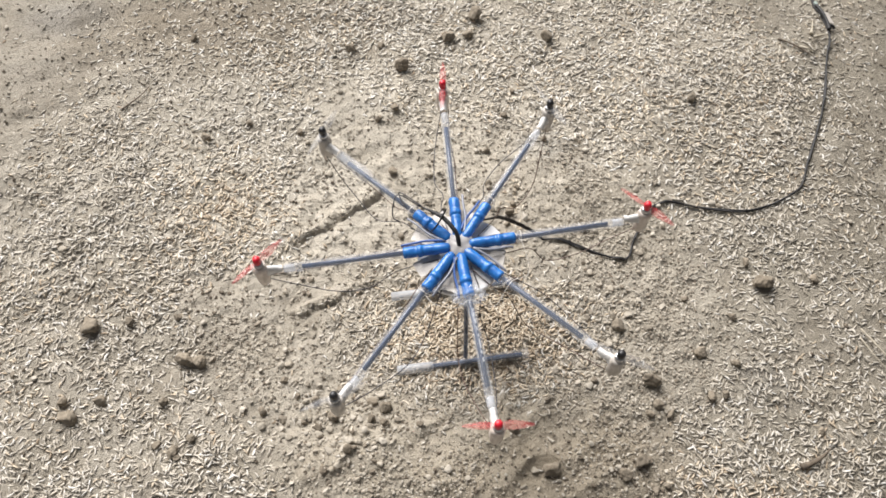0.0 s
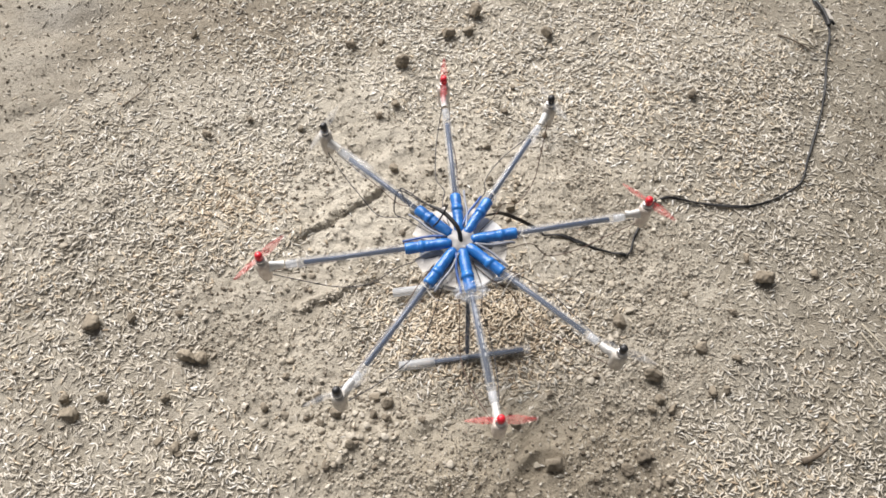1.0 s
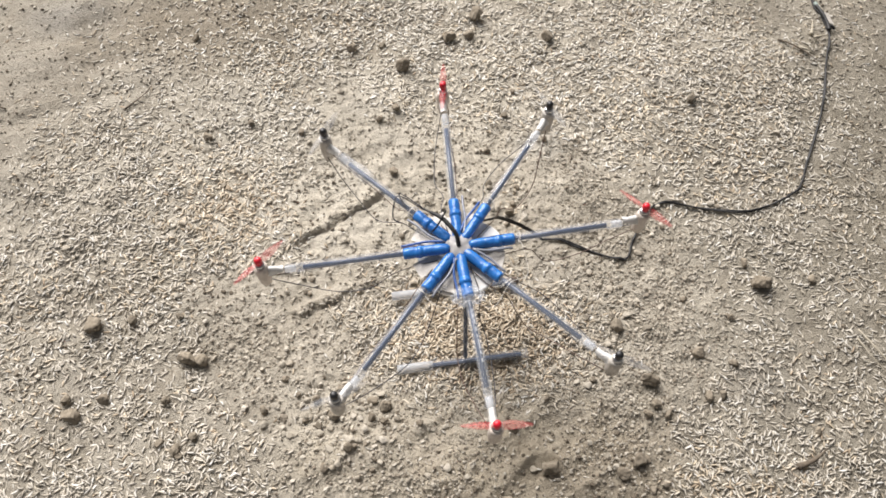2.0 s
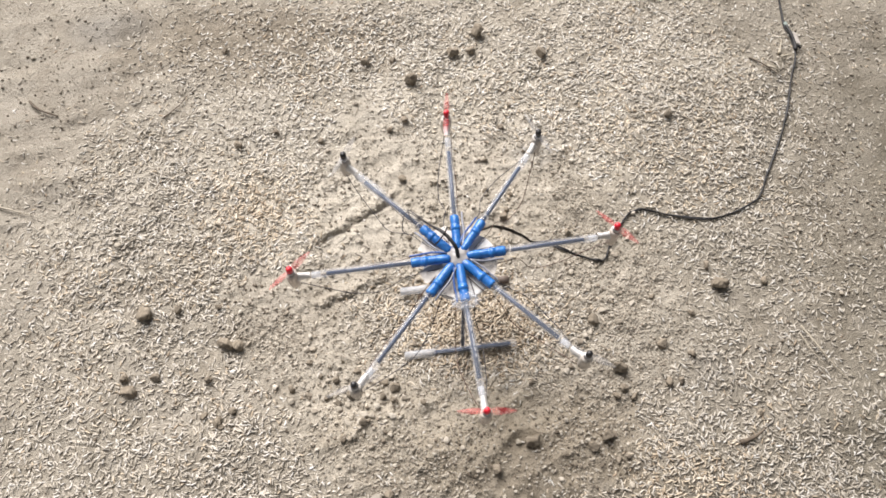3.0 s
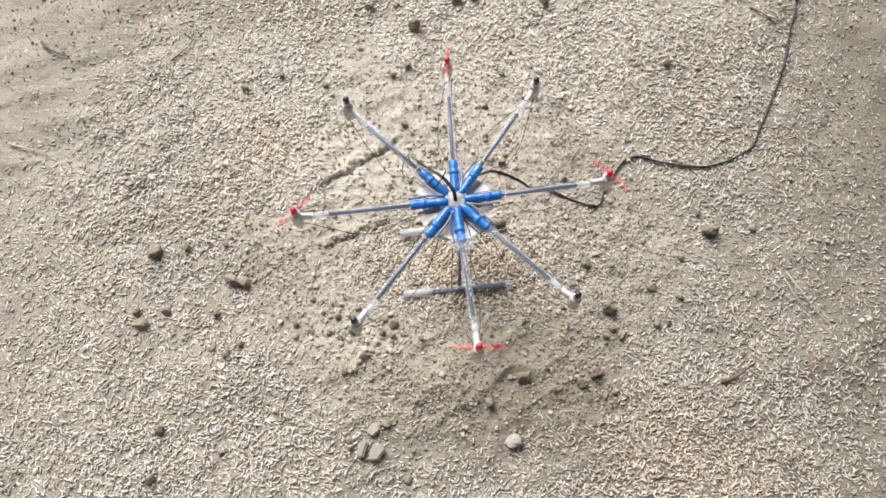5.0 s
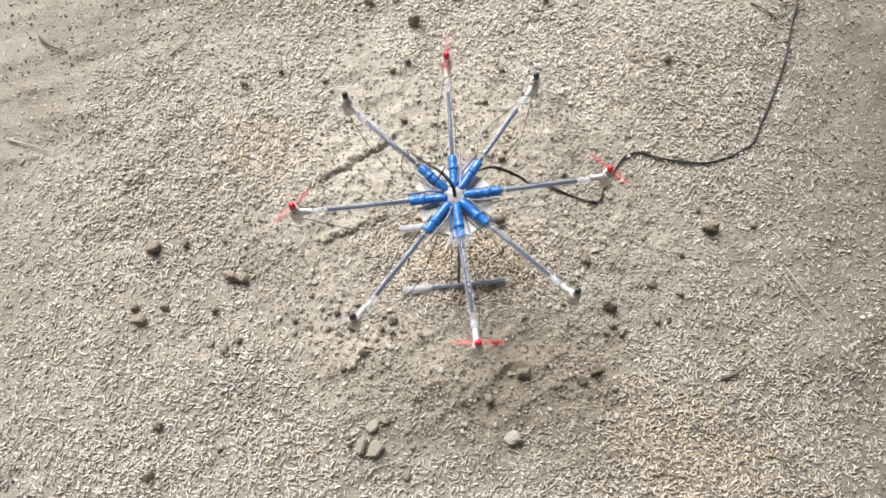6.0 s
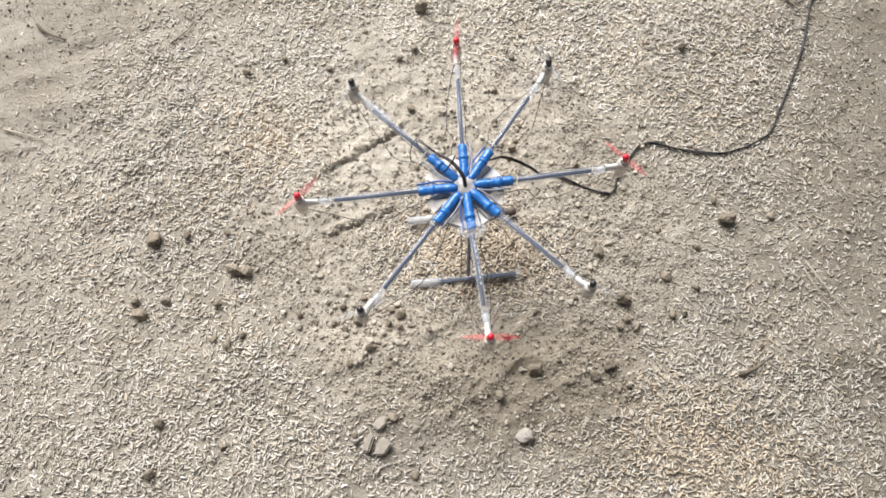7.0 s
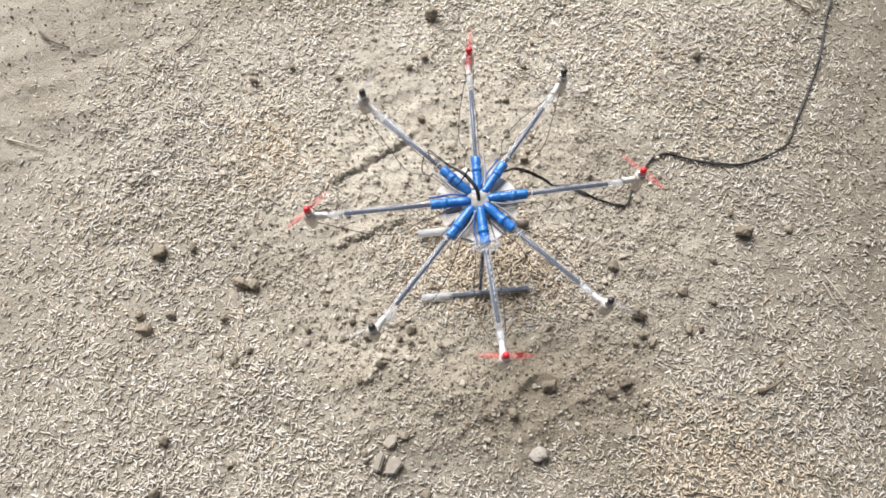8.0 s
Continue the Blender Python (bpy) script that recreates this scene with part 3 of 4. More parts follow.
def build_drone():
    drone = new("octocopter")
    drone.empty_display_size = 0.05
    tagged(drone, "homemade octocopter of clear pen barrels and blue tape on skids", "drone")
    # one mesh each for what repeats
    barrel = barrel_mesh("arm", 0.118, BARREL)
    refill = lathe("refill", [(0.0012, 0.0), (0.0023, 0.0005), (0.0023, 0.0965), (0.0009, 0.097)], INK, 10)
    plug = lathe("end_plug", [(0.0012, 0), (0.0033, 0.0004), (0.0033, 0.010), (0.0026, 0.0105)], FROST, 10)
    can = lathe("can", [(0.0034, 0), (0.0043, 0.0004), (0.0043, 0.0048), (0.0036, 0.0056), (0.0012, 0.0058)], STEEL, 16)
    hub_prof = [(0.0026, 0), (0.0034, 0.0004), (0.0036, 0.0052), (0.0031, 0.0074), (0.0016, 0.0084)]
    red_hub, black_hub = lathe("hub", hub_prof, RED, 12), lathe("hub", hub_prof, BLACK, 12)
    red_blade, grey_blade = blade_mesh("propeller", RED_BLADE), blade_mesh("propeller", GREY_BLADE)
    beige_motor = [motor_body_mesh("motor", BEIGE_TAPE, s) for s in (1, 2)]
    dusty_motor = [motor_body_mesh("motor", GREY_TAPE, s) for s in (3, 4)]
    white_flap = [tape_flap_mesh("tape_flap", WHITE_TAPE, s) for s in (1, 2)]
    out = Matrix.Rotation(radians(90), 4, "Y")
    for i, (turn, reach, red) in enumerate(MOTORS):
        m = Matrix.Rotation(radians(turn), 4, "Z")
        droop = Matrix.Rotation(radians(0.8 * math.sin(i * 2.1)), 4, "Y")
        arm = part("arm", barrel, drone, "clear plastic pen barrel", m @ droop @ Matrix.Translation((reach - 0.139, 0, ARM_Z)) @ out @ Matrix.Rotation(radians(45 + 7 * math.sin(i * 2.3)), 4, "Z"))
        part("refill", refill, arm, "dark ink tube", Matrix.Translation((0, 0, 0.006 + 0.003 * math.sin(i * 1.7))))
        part("end_plug", plug, arm, "frosted plug", Matrix.Translation((0, 0, 0.1090)))
        part("sleeve", sleeve_mesh(i), arm, "glossy blue tape sleeve", Matrix.Translation((0, 0, 0.0088 - (reach - 0.139))))
        body = part("motor", (beige_motor if red else dusty_motor)[i // 2 % 2], drone, "beige taped motor" if red else "dusty taped motor", m @ Matrix.Translation((reach, 0, ARM_Z + 0.0005)))
        part("can", can, body, "bright steel motor can", Matrix.Translation((0, 0, 0.0108)))
        part("hub", red_hub if red else black_hub, body, "red hub cap" if red else "black hub cap", Matrix.Translation((0, 0, 0.0172)))
        part("propeller", red_blade if red else grey_blade, body, "translucent red propeller" if red else "translucent grey propeller",
             Matrix.Translation((0, 0, 0.0195)) @ Matrix.Rotation(radians(40 + 67 * i), 4, "Z"))
        part("tape_flap", white_flap[i % 2], body, "", Matrix.Translation((0, 0, 0.0)))
        # two thin leads sag from the motor back to the middle
        for side, mat, sag, low in ((1, DARK_WIRE, 0.016 + 0.006 * math.sin(i * 3.0), 0.024), (-1, BROWN_WIRE, 0.011 + 0.005 * math.cos(i * 2.0), 0.034)):
            lead = [(reach - 0.004, side * 0.002, ARM_Z - 0.012), (reach - 0.030, side * sag * 0.6, ARM_Z - 0.012 - low * 0.35), (0.115, side * sag, ARM_Z - low),
                    (0.085, side * sag * 1.1, ARM_Z - low * 1.05), (0.064, side * sag * 0.7, ARM_Z - 0.014), (0.045, side * 0.010, ARM_Z - 0.008), (0.020, side * 0.008, ARM_Z - 0.006)]
            lead = [(a + 0.004 * noise.noise(Vector((a * 40, i, side))), b + 0.006 * noise.noise(Vector((a * 50, i + 9, side))), c) for a, b, c in lead]
            part("lead", tube("lead", lead, 0.00045, mat, 6, 6), drone, "", m)
        # a blue or grey lead pressed along each sleeve
        s = 1 if i % 2 else -1
        short = [(0.012, s * 0.006, ARM_Z + 0.003), (0.028, s * 0.009, ARM_Z + 0.001), (0.044, s * 0.0085, ARM_Z), (0.052 + 0.004 * math.sin(i), s * 0.0088, ARM_Z - 0.002)]
        part("lead", tube("lead", short, 0.0012, BLUE_WIRE if i % 3 == 0 else GREY_WIRE, 8, 5), drone, "", m)
    # the white plate below the arms, cut by hand
    verts, faces = [], []
    rim = []
    for k in range(56):
        w = 2 * math.pi * k / 56
        r = 0.0415 + 0.0018 * math.sin(3 * w + 0.6) + 0.0025 * noise.noise(Vector((math.cos(w) * 2, math.sin(w) * 2, 3.3)))
        rim.append((r * math.cos(w), r * math.sin(w)))
    for z, k in ((-0.005, 0.97), (-0.0045, 1.0), (-0.0008, 1.0), (0.0, 0.975)):
        verts += [(x * k, y * k, z) for x, y in rim]
    for i in range(3):
        for k in range(56):
            j = (k + 1) % 56
            faces.append((i * 56 + k, i * 56 + j, (i + 1) * 56 + j, (i + 1) * 56 + k))
    faces += [tuple(range(56))[::-1], tuple(168 + k for k in range(56))]
    part("base_plate", mesh_of("base_plate", verts, faces, FOAM, False), drone, "hand-cut white foam plate", Matrix.Translation((0.001, -0.003, ARM_Z - 0.009)))
    # glue in the middle
    v, f = ball(3)
    v = [Vector(p) for p in v]
    v = [Vector((p.x * 0.024, p.y * 0.024, p.z * 0.0105)) * (1 + 0.40 * noise.noise(p * 5)) for p in v]
    part("glue", mesh_of("glue", v, [tuple(q) for q in f], GLUE), drone, "lump of clear glue", Matrix.Translation((0.001, 0.001, ARM_Z)))
    # loose petals of clear tape on the plate
    for w, r in ((112, 0.030), (148, 0.032), (202, 0.031), (-20, 0.030), (-112, 0.031), (70, 0.028)):
        verts, faces = [], []
        for a in range(6):
            for b in range(5):
                x, y = (a / 5 - 0.5) * 0.026, (b / 4 - 0.5) * 0.016
                verts.append((x, y, 0.0025 * noise.noise(Vector((x * 120 + w, y * 120, 0)))))
        for a in range(5):
            for b in range(4):
                k = a * 5 + b
                faces.append((k, k + 5, k + 6, k + 1))
        me = mesh_of("tape_scrap", verts, faces, GREY_TAPE)
        part("tape_scrap", me, drone, "", Matrix.Rotation(radians(w), 4, "Z") @ Matrix.Translation((r, 0, ARM_Z - 0.0065)))
    # the black feed cable that stands out of the middle and is tied to an arm
    feed = [(0.000, -0.003, ARM_Z + 0.003), (-0.001, 0.005, ARM_Z + 0.012), (-0.006, 0.014, ARM_Z + 0.016), (-0.013, 0.024, ARM_Z + 0.016), (-0.021, 0.033, ARM_Z + 0.012), (-0.030, 0.041, ARM_Z + 0.009)]
    part("feed_cable", tube("feed_cable", feed, lambda t: 0.0021 if t < 0.65 else 0.0021 - 0.0013 * min((t - 0.65) / 0.25, 1), RUBBER, 10, 8), drone, "thick black feed cable")
    tie = [(-0.023, 0.016, ARM_Z + 0.005), (-0.018, 0.018, ARM_Z + 0.010), (-0.012, 0.022, ARM_Z + 0.019), (-0.008, 0.027, ARM_Z + 0.023)]
    part("cable_tie", tube("cable_tie", tie, 0.0009, BLACK, 6), drone, "black cable tie")
    for k, pts in enumerate((
            [(-0.030, 0.041, ARM_Z + 0.009), (-0.048, 0.057, ARM_Z + 0.008), (-0.054, 0.052, ARM_Z + 0.002), (-0.056, 0.042, ARM_Z - 0.006), (-0.050, 0.037, ARM_Z - 0.008)],
            [(-0.028, 0.040, ARM_Z + 0.010), (-0.044, 0.056, ARM_Z + 0.010), (-0.048, 0.060, ARM_Z + 0.005), (-0.044, 0.046, ARM_Z + 0.005)])):
        part("lead", tube("lead", pts, 0.0006, DARK_WIRE, 6), drone)
    # crumpled clear film at the end of one sleeve
    v, f = ball(4)
    v = [Vector(p) for p in v]
    v = [Vector((p.x * 0.027, p.y * 0.017, p.z * 0.014)) * (1 + 0.5 * noise.noise(p * 7) + 0.35 * noise.noise(p * 16)) for p in v]
    part("film_knot", mesh_of("film_knot", v, [tuple(q) for q in f], FILM, False), drone, "crumpled clear tape", Matrix.Translation((0.001, -0.051, ARM_Z + 0.001)))
    # clear film wrapped loosely round the outer half of one arm
    wrap = lathe("film_wrap", [(0.0046, 0.0)] + [(0.0063 - 0.00004 * k, 0.002 * k) for k in range(1, 21)] + [(0.0046, 0.042)], FILM, 20)
    for v in wrap.vertices:
        k = 1 + 0.25 * noise.noise(Vector((v.co.x * 220, v.co.y * 220, v.co.z * 40)))
        v.co.x, v.co.y = v.co.x * k, v.co.y * k
    part("film_wrap", wrap, drone, "crinkled clear tape round an arm", Matrix.Rotation(radians(131), 4, "Z") @ Matrix.Translation((0.112, 0, ARM_Z)) @ out)
    # white thread that ties the sleeve ends together
    ring = []
    for k, w in enumerate((-135, -118, -100, -88, -70, -48, -30, -8, 4)):
        r = (0.055, 0.064, 0.060, 0.057, 0.066, 0.060, 0.068, 0.058, 0.054)[k]
        ring.append((r * math.cos(radians(w)), r * math.sin(radians(w)), ARM_Z + (0.005 if k % 2 else -0.004)))
    part("thread", tube("thread", ring, 0.00022, THREAD, 5, 6), drone, "loose white thread")
    for i in (1, 3, 4, 5, 7):
        w = MOTORS[i][0]
        loop = [(0.056 + 0.002 * math.sin(k), 0.0058 * math.cos(k * 0.9), 0.0058 * math.sin(k * 0.9)) for k in range(15)]
        part("thread", tube("thread", loop, 0.00022, THREAD, 5, 2), drone, "", Matrix.Rotation(radians(w), 4, "Z") @ Matrix.Translation((0, 0, ARM_Z)))
    # worn white print along the front barrel
    bars = []
    for k in range(9):
        bars.append((0.066 + k * 0.0058 + 0.0012 * math.sin(k * 5.1), 0.0022 + 0.0026 * abs(math.sin(k * 2.3))))
    for x, length in bars:
        bm = bmesh.new()
        bmesh.ops.create_cube(bm, size=1, matrix=Matrix.Translation((x, 0.0006, 0.00385)) @ Matrix.Diagonal((length, 0.0012, 0.00025, 1)))
        me = bpy.data.meshes.new("print_mark")
        bm.to_mesh(me)
        bm.free()
        me.materials.append(PRINT)
        part("print_mark", me, drone, "", Matrix.Rotation(radians(-88.3), 4, "Z") @ Matrix.Translation((0, 0, ARM_Z)))
    # legs and skids, pen barrels too
    skid = barrel_mesh("skid", 0.134, BARREL, 0.0050)
    skid_ink = lathe("refill", [(0.0012, 0.0), (0.0025, 0.0005), (0.0025, 0.092), (0.0010, 0.093)], INK, 10)
    skid_plug = lathe("end_plug", [(0.0020, 0), (0.0049, 0.0006), (0.0050, 0.030), (0.0044, 0.036), (0.0034, 0.037)], FROST, 10)
    for (x, y), top in (((-0.002, -0.066), (0.002, -0.036)), ((0.001, 0.016), (0.000, 0.022))):
        s = part("skid", skid, drone, "clear pen barrel skid", Matrix.Translation((x - 0.067, y, 0.0058)) @ out @ Matrix.Rotation(radians(24), 4, "Z"))
        part("refill", skid_ink, s, "dark ink tube", Matrix.Translation((0, 0, 0.034)))
        part("end_plug", skid_plug, s, "frosted plug", Matrix.Translation((0, 0, -0.001)))
        if y > 0:
            part("end_stub", lathe("end_stub", [(0.002, 0), (0.0050, 0.0006), (0.0051, 0.013), (0.0030, 0.0138)], BROWN_STUB, 10), s, "brown plug", Matrix.Translation((0, 0, 0.121)))
        foot, head = Vector((x + 0.002, y + 0.002, 0.0105)), Vector((*top, ARM_Z - 0.015))
        leg = part("leg", barrel_mesh("leg", (head - foot).length, BARREL), drone, "clear pen barrel leg", along(foot, head))
        part("refill", lathe("refill", [(0.0015, 0.0), (0.0021, 0.0005), (0.0021, (head - foot).length - 0.004), (0.0011, (head - foot).length - 0.003)], INK, 10), leg, "dark ink tube", Matrix.Translation((0, 0, 0.002)))
    # the battery strapped under the plate
    bm = bmesh.new()
    bmesh.ops.create_cube(bm, size=1, matrix=Matrix.Diagonal((0.050, 0.026, 0.014, 1)))
    bmesh.ops.bevel(bm, geom=bm.edges[:], offset=0.002, segments=2, affect="EDGES")
    me = bpy.data.meshes.new("junction_block")
    bm.to_mesh(me)
    bm.free()
    me.materials.append(GREY_TAPE)
    part("junction_block", me, drone, "taped block of wiring", Matrix.Translation((0, 0, ARM_Z - 0.021)))
    drone.matrix_basis = pose(0.001, -0.0575, lie_at(0.0, -0.12), 0, 0, 8.5)
    return drone


build_drone()


# ---- the supply cable on the ground ----
def build_cable():
    plan = [(0.452, 0.62), (0.468, 0.48), (0.473, 0.388), (0.475, 0.373), (0.479, 0.356), (0.481, 0.340), (0.480, 0.326), (0.476, 0.309), (0.470, 0.290), (0.459, 0.246), (0.449, 0.214),
            (0.434, 0.177), (0.412, 0.128), (0.402, 0.104), (0.391, 0.090), (0.361, 0.073), (0.330, 0.062), (0.289, 0.066), (0.248, 0.073), (0.233, 0.072), (0.221, 0.064),
            (0.202, 0.032), (0.195, 0.016), (0.190, 0.003), (0.179, 0.000), (0.149, 0.009), (0.120, 0.021), (0.097, 0.023), (0.053, 0.019), (0.020, -0.010)]
    cable = new("power_cable")
    tagged(cable, "black twin-core power cable lying in curves across the husks", "cable")
    for side in (1, -1):
        line = []
        for i, p in enumerate(smooth_line([(x, y, 0) for x, y in plan], 8)):
            swing = math.sin(i * 0.17 + 1.0)
            lift = min(max(i - 216, 0) * 0.006, 0.10)
            line.append((p.x + side * 0.0008 * swing, p.y + side * 0.0008 * swing, lie_at(p.x, p.y) + 0.0030 + lift + side * 0.0008 * math.cos(i * 0.17 + 1.0)))
        part("core", tube("core", line, 0.00108, RUBBER, 8, 0), cable)
    join = [(0.474, 0.378, 0.006), (0.478, 0.362, 0.0065), (0.481, 0.345, 0.006), (0.481, 0.334, 0.0055)]
    part("tape_join", tube("tape_join", [(x, y, z + lie_at(x, y)) for x, y, z in join], 0.0021, RUBBER, 10, 5, 0.3), cable, "black taped join")
    stub = [(0.481, 0.342, 0.005), (0.486, 0.340, 0.006), (0.489, 0.337, 0.004)]
    part("cut_end", tube("cut_end", [(x, y, z + lie_at(x, y)) for x, y, z in stub], 0.0015, RUBBER, 8, 4), cable, "short black cut end")
    # a pale tag of tape folded round the join
    verts, faces = [], []
    for i in range(7):
        for j in range(4):
            u, v = i / 6, j / 3
            x, y = 0.478 + 0.0105 * v + 0.003 * u, 0.366 - 0.022 * u + 0.002 * v
            verts.append((x, y, lie_at(x, y) + 0.0075 - 0.004 * v + 0.0012 * noise.noise(Vector((u * 4, v * 3, 1.7)))))
    for i in range(6):
        for j in range(3):
            k = i * 4 + j
            faces.append((k, k + 1, k + 5, k + 4))
    tag = mesh_of("tape_tag", verts, faces, GREY_TAPE)
    part("tape_tag", tag, cable, "greyish folded tag of tape")
    part("tape_band", tube("tape_band", [(0.4745, 0.384, 0.005 + lie_at(0.4745, 0.384)), (0.476, 0.371, 0.006 + lie_at(0.476, 0.371))], 0.0021, GREEN_TAPE, 10, 5, 0.2), cable, "pale green tape band")


build_cable()


# ---- clods, stones, twigs ----
def build_clod(x, y, width, seed, name="clod", material=CLOD, flat=0.86, sink=0.16, power=26):
    """An angular lump with worn edges, part sunk in the soil."""
    r = np.random.default_rng(seed)
    v, f = ball(4)
    planes = r.normal(0, 1, (8, 3))
    planes /= np.linalg.norm(planes, axis=1, keepdims=True)
    out = v * (1.85 * np.minimum(chipped(2 * v, planes, r.uniform(0.27, 0.55, 8), power), 0.62))[:, None]
    o = Vector((seed * 3.1, seed * 1.7, seed * 0.9))
    out = [Vector((p[0] * width, p[1] * width * 0.88, p[2] * width * flat)) * (1 + 0.20 * noise.noise(Vector(p) * 5 + o) + 0.10 * noise.noise(Vector(p) * 15 + o)) for p in out]
    ob = new(name, mesh_of(name, out, [tuple(q) for q in f], material))
    low = min(p.z for p in out)
    ob.matrix_basis = pose(x, y, lie_at(x, y) - low - sink * width * flat, 0, 0, seed * 77 % 360)
    return ob


LARGE_CLODS = [(-0.380, -0.089, 0.019), (-0.273, -0.123, 0.018), (-0.259, -0.126, 0.014), (-0.381, -0.184, 0.017), (-0.353, -0.166, 0.012), (-0.390, -0.167, 0.010), (0.331, -0.028, 0.019),
               (0.178, -0.220, 0.016), (0.162, -0.234, 0.012), (0.093, -0.231, 0.018), (0.050, -0.264, 0.012), (-0.066, 0.263, 0.017), (0.117, 0.318, 0.017), (-0.010, 0.315, 0.016), (0.015, 0.319, 0.014),
               (-0.134, 0.297, 0.012), (0.288, 0.221, 0.012), (-0.294, 0.155, 0.012), (0.253, -0.108, 0.012), (0.286, -0.120, 0.010), (0.197, -0.140, 0.018), (0.202, -0.164, 0.010), (-0.337, -0.310, 0.011), (-0.337, -0.367, 0.011)]
SMALL_CLODS = [(-0.247, 0.177, 0.008), (0.037, 0.144, 0.008), (0.038, 0.095, 0.008), (0.105, 0.159, 0.008), (-0.290, -0.076, 0.009), (-0.189, -0.176, 0.009), (-0.118, -0.181, 0.011), (-0.139, -0.164, 0.009),
               (-0.102, -0.215, 0.009), (-0.081, -0.183, 0.009), (-0.113, -0.314, 0.009), (-0.069, -0.294, 0.010), (0.170, -0.080, 0.013), (0.246, -0.046, 0.008), (0.143, 0.038, 0.009), (-0.072, 0.109, 0.009), (0.061, 0.058, 0.010), (0.066, 0.070, 0.008), (0.058, 0.043, 0.007), (0.070, 0.092, 0.007),
               (-0.092, 0.184, 0.010), (-0.185, 0.166, 0.008), (0.058, 0.195, 0.008), (0.361, -0.189, 0.008), (-0.114, -0.152, 0.008), (-0.171, -0.143, 0.007), (-0.034, -0.191, 0.007), (0.056, -0.195, 0.009), (0.140, -0.141, 0.007), (0.293, -0.067, 0.008)]
STRAY_CLODS = [(0.257, -0.155, 0.010), (0.271, -0.154, 0.009), (0.214, -0.174, 0.009), (-0.254, -0.204, 0.009), (-0.266, -0.222, 0.008), (-0.261, -0.332, 0.009), (-0.041, -0.354, 0.010),
               (-0.069, -0.173, 0.010), (-0.068, -0.188, 0.008)]
MEDIUM_CLODS = [(-0.289, -0.167, 0.009), (-0.270, -0.217, 0.012), (-0.287, -0.210, 0.009), (-0.339, -0.081, 0.010), (-0.081, -0.167, 0.009), (-0.067, -0.172, 0.010), (0.193, -0.174, 0.009), (-0.073, 0.200, 0.010), (0.069, 0.232, 0.007), (-0.094, 0.301, 0.009),
                (0.025, 0.354, 0.018), (-0.133, -0.192, 0.008), (-0.334, 0.312, 0.010), (0.318, -0.002, 0.010), (0.388, -0.022, 0.010)]
for n, (x, y, w) in enumerate(LARGE_CLODS):
    tagged(build_clod(x, y, w, n + 1), "crumbly brown clod of dry soil among the husks", "clod", "clods on the ground")
for n, (x, y, w) in enumerate(SMALL_CLODS):
    tagged(build_clod(x, y, w, n + 41), "small brown lump of dry soil on the ground", "clod", "clods on the ground")
for n, (x, y, w) in enumerate(STRAY_CLODS):
    tagged(build_clod(x, y, w, n + 71), "small brown lump of dry soil on the ground", "clod", "clods on the ground")
for n, (x, y, w) in enumerate(MEDIUM_CLODS):
    tagged(build_clod(x, y, w, n + 101), "brown lump of dry soil half sunk among husks", "clod", "clods on the ground")
tagged(build_clod(0.081, -0.307, 0.019, 91, "pebble", STONE, 0.8, 0.25, 6), "smooth rounded grey pebble half sunk in the dust", "pebble")


def build_shard(x, y, turn, outline, thick):
    """A flat broken piece with bevelled edges."""
    bm = bmesh.new()
    low = [bm.verts.new((a, b, 0)) for a, b in outline]
    face = bm.faces.new(low)
    up = bmesh.ops.extrude_face_region(bm, geom=[face])
    for v in up["geom"]:
        if isinstance(v, bmesh.types.BMVert):
            v.co.z += thick
    bmesh.ops.recalc_face_normals(bm, faces=bm.faces[:])
    bmesh.ops.bevel(bm, geom=bm.edges[:], offset=thick * 0.22, segments=2, affect="EDGES")
    me = bpy.data.meshes.new("stone_shard")
    bm.to_mesh(me)
    bm.free()
    me.materials.append(SHARD)
    ob = new("stone_shard", me)
    ob.matrix_basis = pose(x, y, lie_at(x, y) - 0.0005, 3, -4, turn)
    return tagged(ob, "flat pale broken shard of stone lying in the dust", "stone", "broken stone shards")


build_shard(0.034, -0.182, 15, [(-0.004, -0.006), (0.004, -0.006), (0.004, 0.006), (-0.004, 0.006)], 0.006)
build_shard(-0.186, 0.301, 40, [(-0.008, -0.003), (0.006, -0.005), (0.009, 0.001), (-0.006, 0.004)], 0.003)
build_shard(-0.095, -0.322, -12, [(-0.006, -0.010), (0.004, -0.011), (0.005, 0.009), (-0.002, 0.011)], 0.009)
tagged(build_clod(-0.111, -0.319, 0.009, 92, "pebble", STONE, 0.8, 0.25, 6), "small pale rounded pebble beside the broken shards", "pebble")
build_shard(-0.083, -0.299, -25, [(-0.007, -0.008), (0.003, -0.009), (0.007, 0.001), (0.003, 0.009), (-0.005, 0.005)], 0.007)
build_shard(-0.080, -0.325, 8, [(-0.009, -0.009), (0.002, -0.010), (0.012, 0.001), (0.006, 0.010), (-0.005, 0.006)], 0.008)


def build_twig(points, radius, material, label, name="twig"):
    line = [(x, y, lie_at(x, y) + radius * 1.2 + h) for x, y, h in points]
    ob = new(name, tube(name, line, lambda t: radius * (1.15 - 0.75 * t), material, 7, 6, 0.5))
    return tagged(ob, label, name)


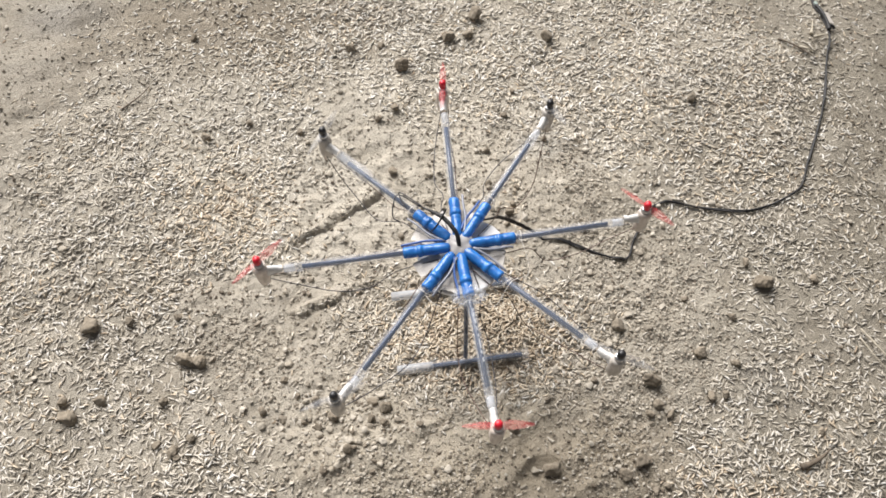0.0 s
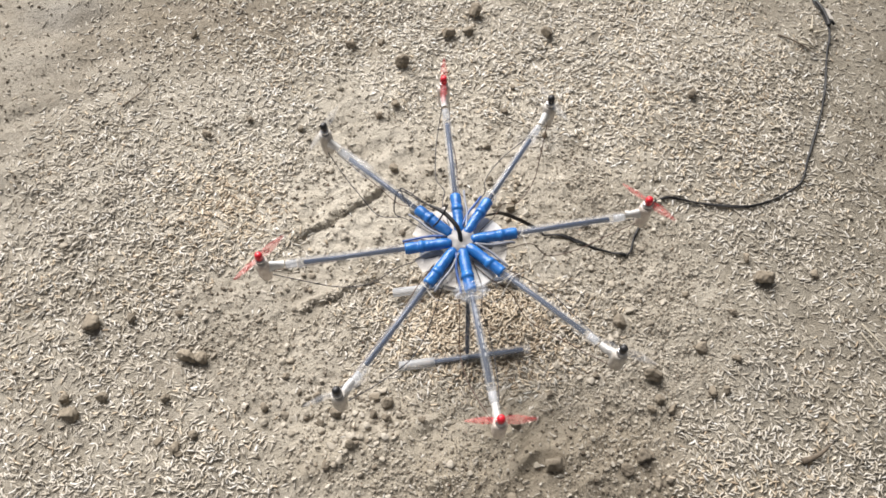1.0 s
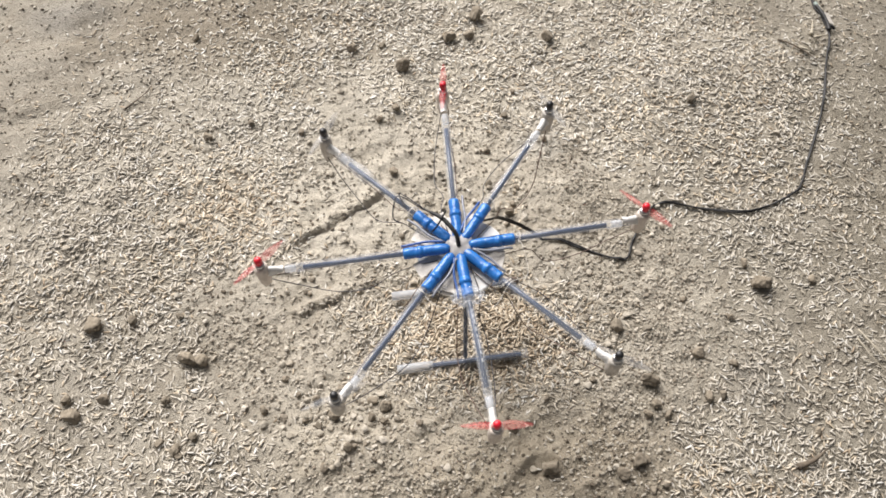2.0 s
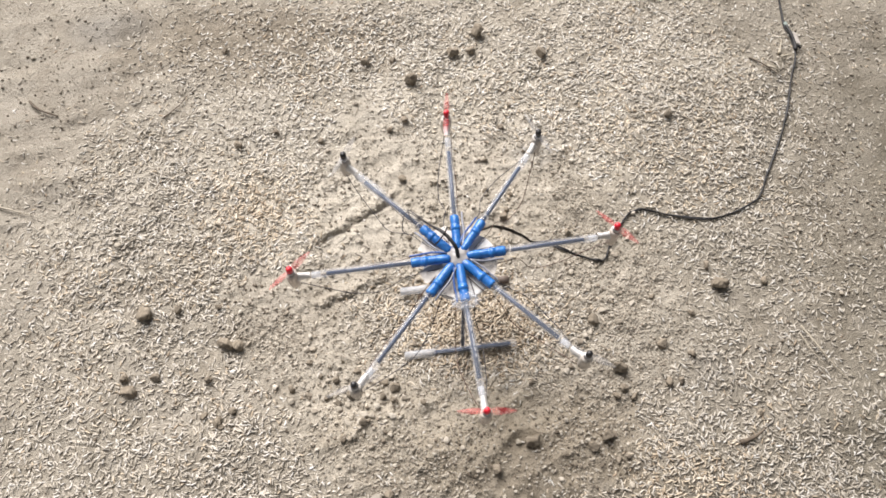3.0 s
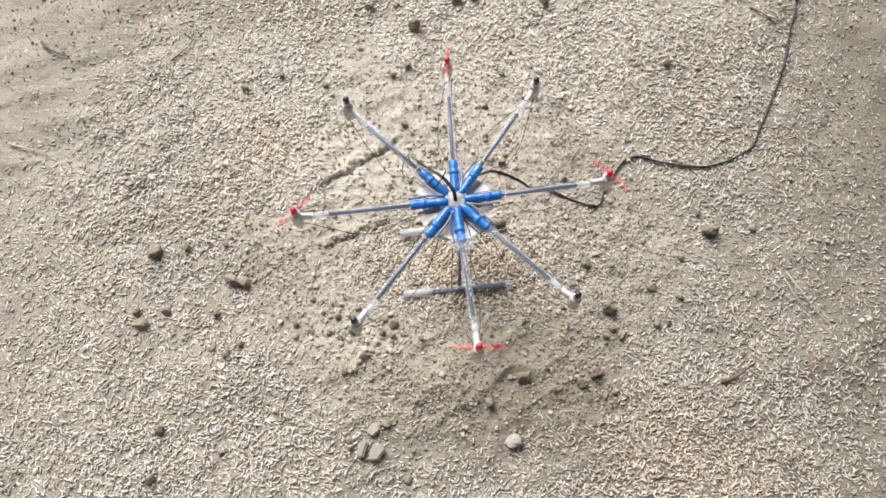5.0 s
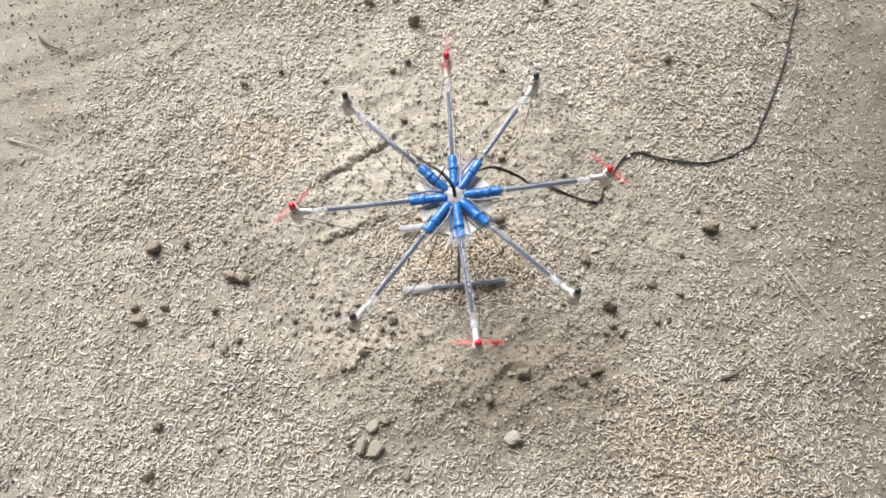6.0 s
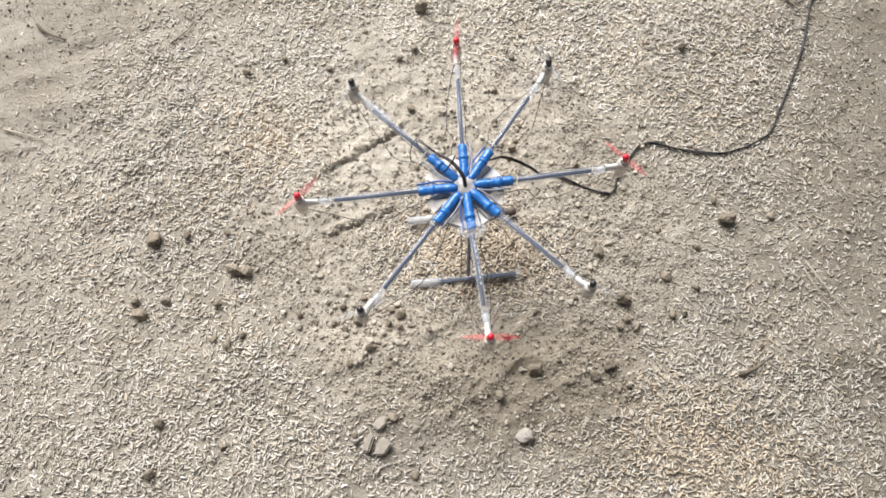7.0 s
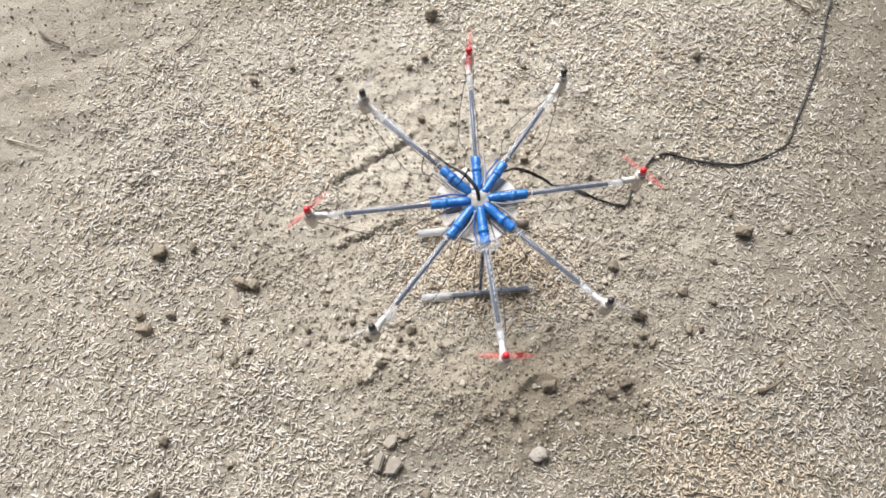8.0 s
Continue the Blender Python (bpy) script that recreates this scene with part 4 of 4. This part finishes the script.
build_twig([(-0.592, 0.218, 0.002), (-0.580, 0.207, 0.003), (-0.566, 0.200, 0.002), (-0.548, 0.196, 0.0)], 0.0020, TWIG, "short dark curved twig on bare soil")
build_twig([(0.331, -0.225, 0.001), (0.348, -0.218, 0.003), (0.363, -0.207, 0.003)], 0.0026, TWIG, "dark brown stub of twig among husks")
build_twig([(0.423, -0.081, 0.003), (0.439, -0.106, 0.004), (0.455, -0.128, 0.003), (0.474, -0.151, 0.001)], 0.0010, STRAW, "thin pale dry stalk lying on husks", "stalk")
build_twig([(0.421, -0.090, 0.002), (0.432, -0.112, 0.003), (0.447, -0.130, 0.001)], 0.0007, STRAW, "thin pale dry stalk lying on husks", "stalk")
build_twig([(-0.602, 0.057, 0.002), (-0.575, 0.051, 0.002), (-0.548, 0.045, 0.001)], 0.0013, STRAW, "pale piece of dry straw on soil", "straw")

build_twig([(-0.402, 0.196, 0.001), (-0.390, 0.209, 0.002), (-0.382, 0.222, 0.002), (-0.377, 0.236, 0.001)], 0.0011, TWIG, "thin dark curved twig among sparse husks")
build_twig([(0.414, 0.321, 0.001), (0.430, 0.309, 0.002), (0.444, 0.297, 0.002), (0.456, 0.288, 0.001)], 0.0011, TWIG, "thin dark twig on soil beside the cable")
build_twig([(0.523, 0.236, 0.001), (0.530, 0.237, 0.002), (0.536, 0.245, 0.001)], 0.0011, TWIG, "thin dark curved twig on bare soil")
build_twig([(0.456, 0.326, 0.001), (0.460, 0.339, 0.002), (0.464, 0.352, 0.001)], 0.0016, STRAW, "pale piece of straw on soil beside the cable", "straw")
build_twig([(0.458, 0.320, 0.002), (0.468, 0.322, 0.004), (0.477, 0.324, 0.004)], 0.0014, STRAW, "pale piece of straw on soil beside the cable", "straw")
build_twig([(0.437, 0.305, 0.001), (0.446, 0.300, 0.003), (0.455, 0.295, 0.001)], 0.0018, STRAW, "pale flat piece of dry leaf beside the cable", "straw")
build_twig([(-0.224, 0.275, 0.001), (-0.221, 0.285, 0.002), (-0.218, 0.296, 0.001)], 0.0020, STRAW, "whitish chip of straw among husks", "straw")

# ---- the ground and what is strewn on it ----
build_ground()
build_crumbs()
build_husks()
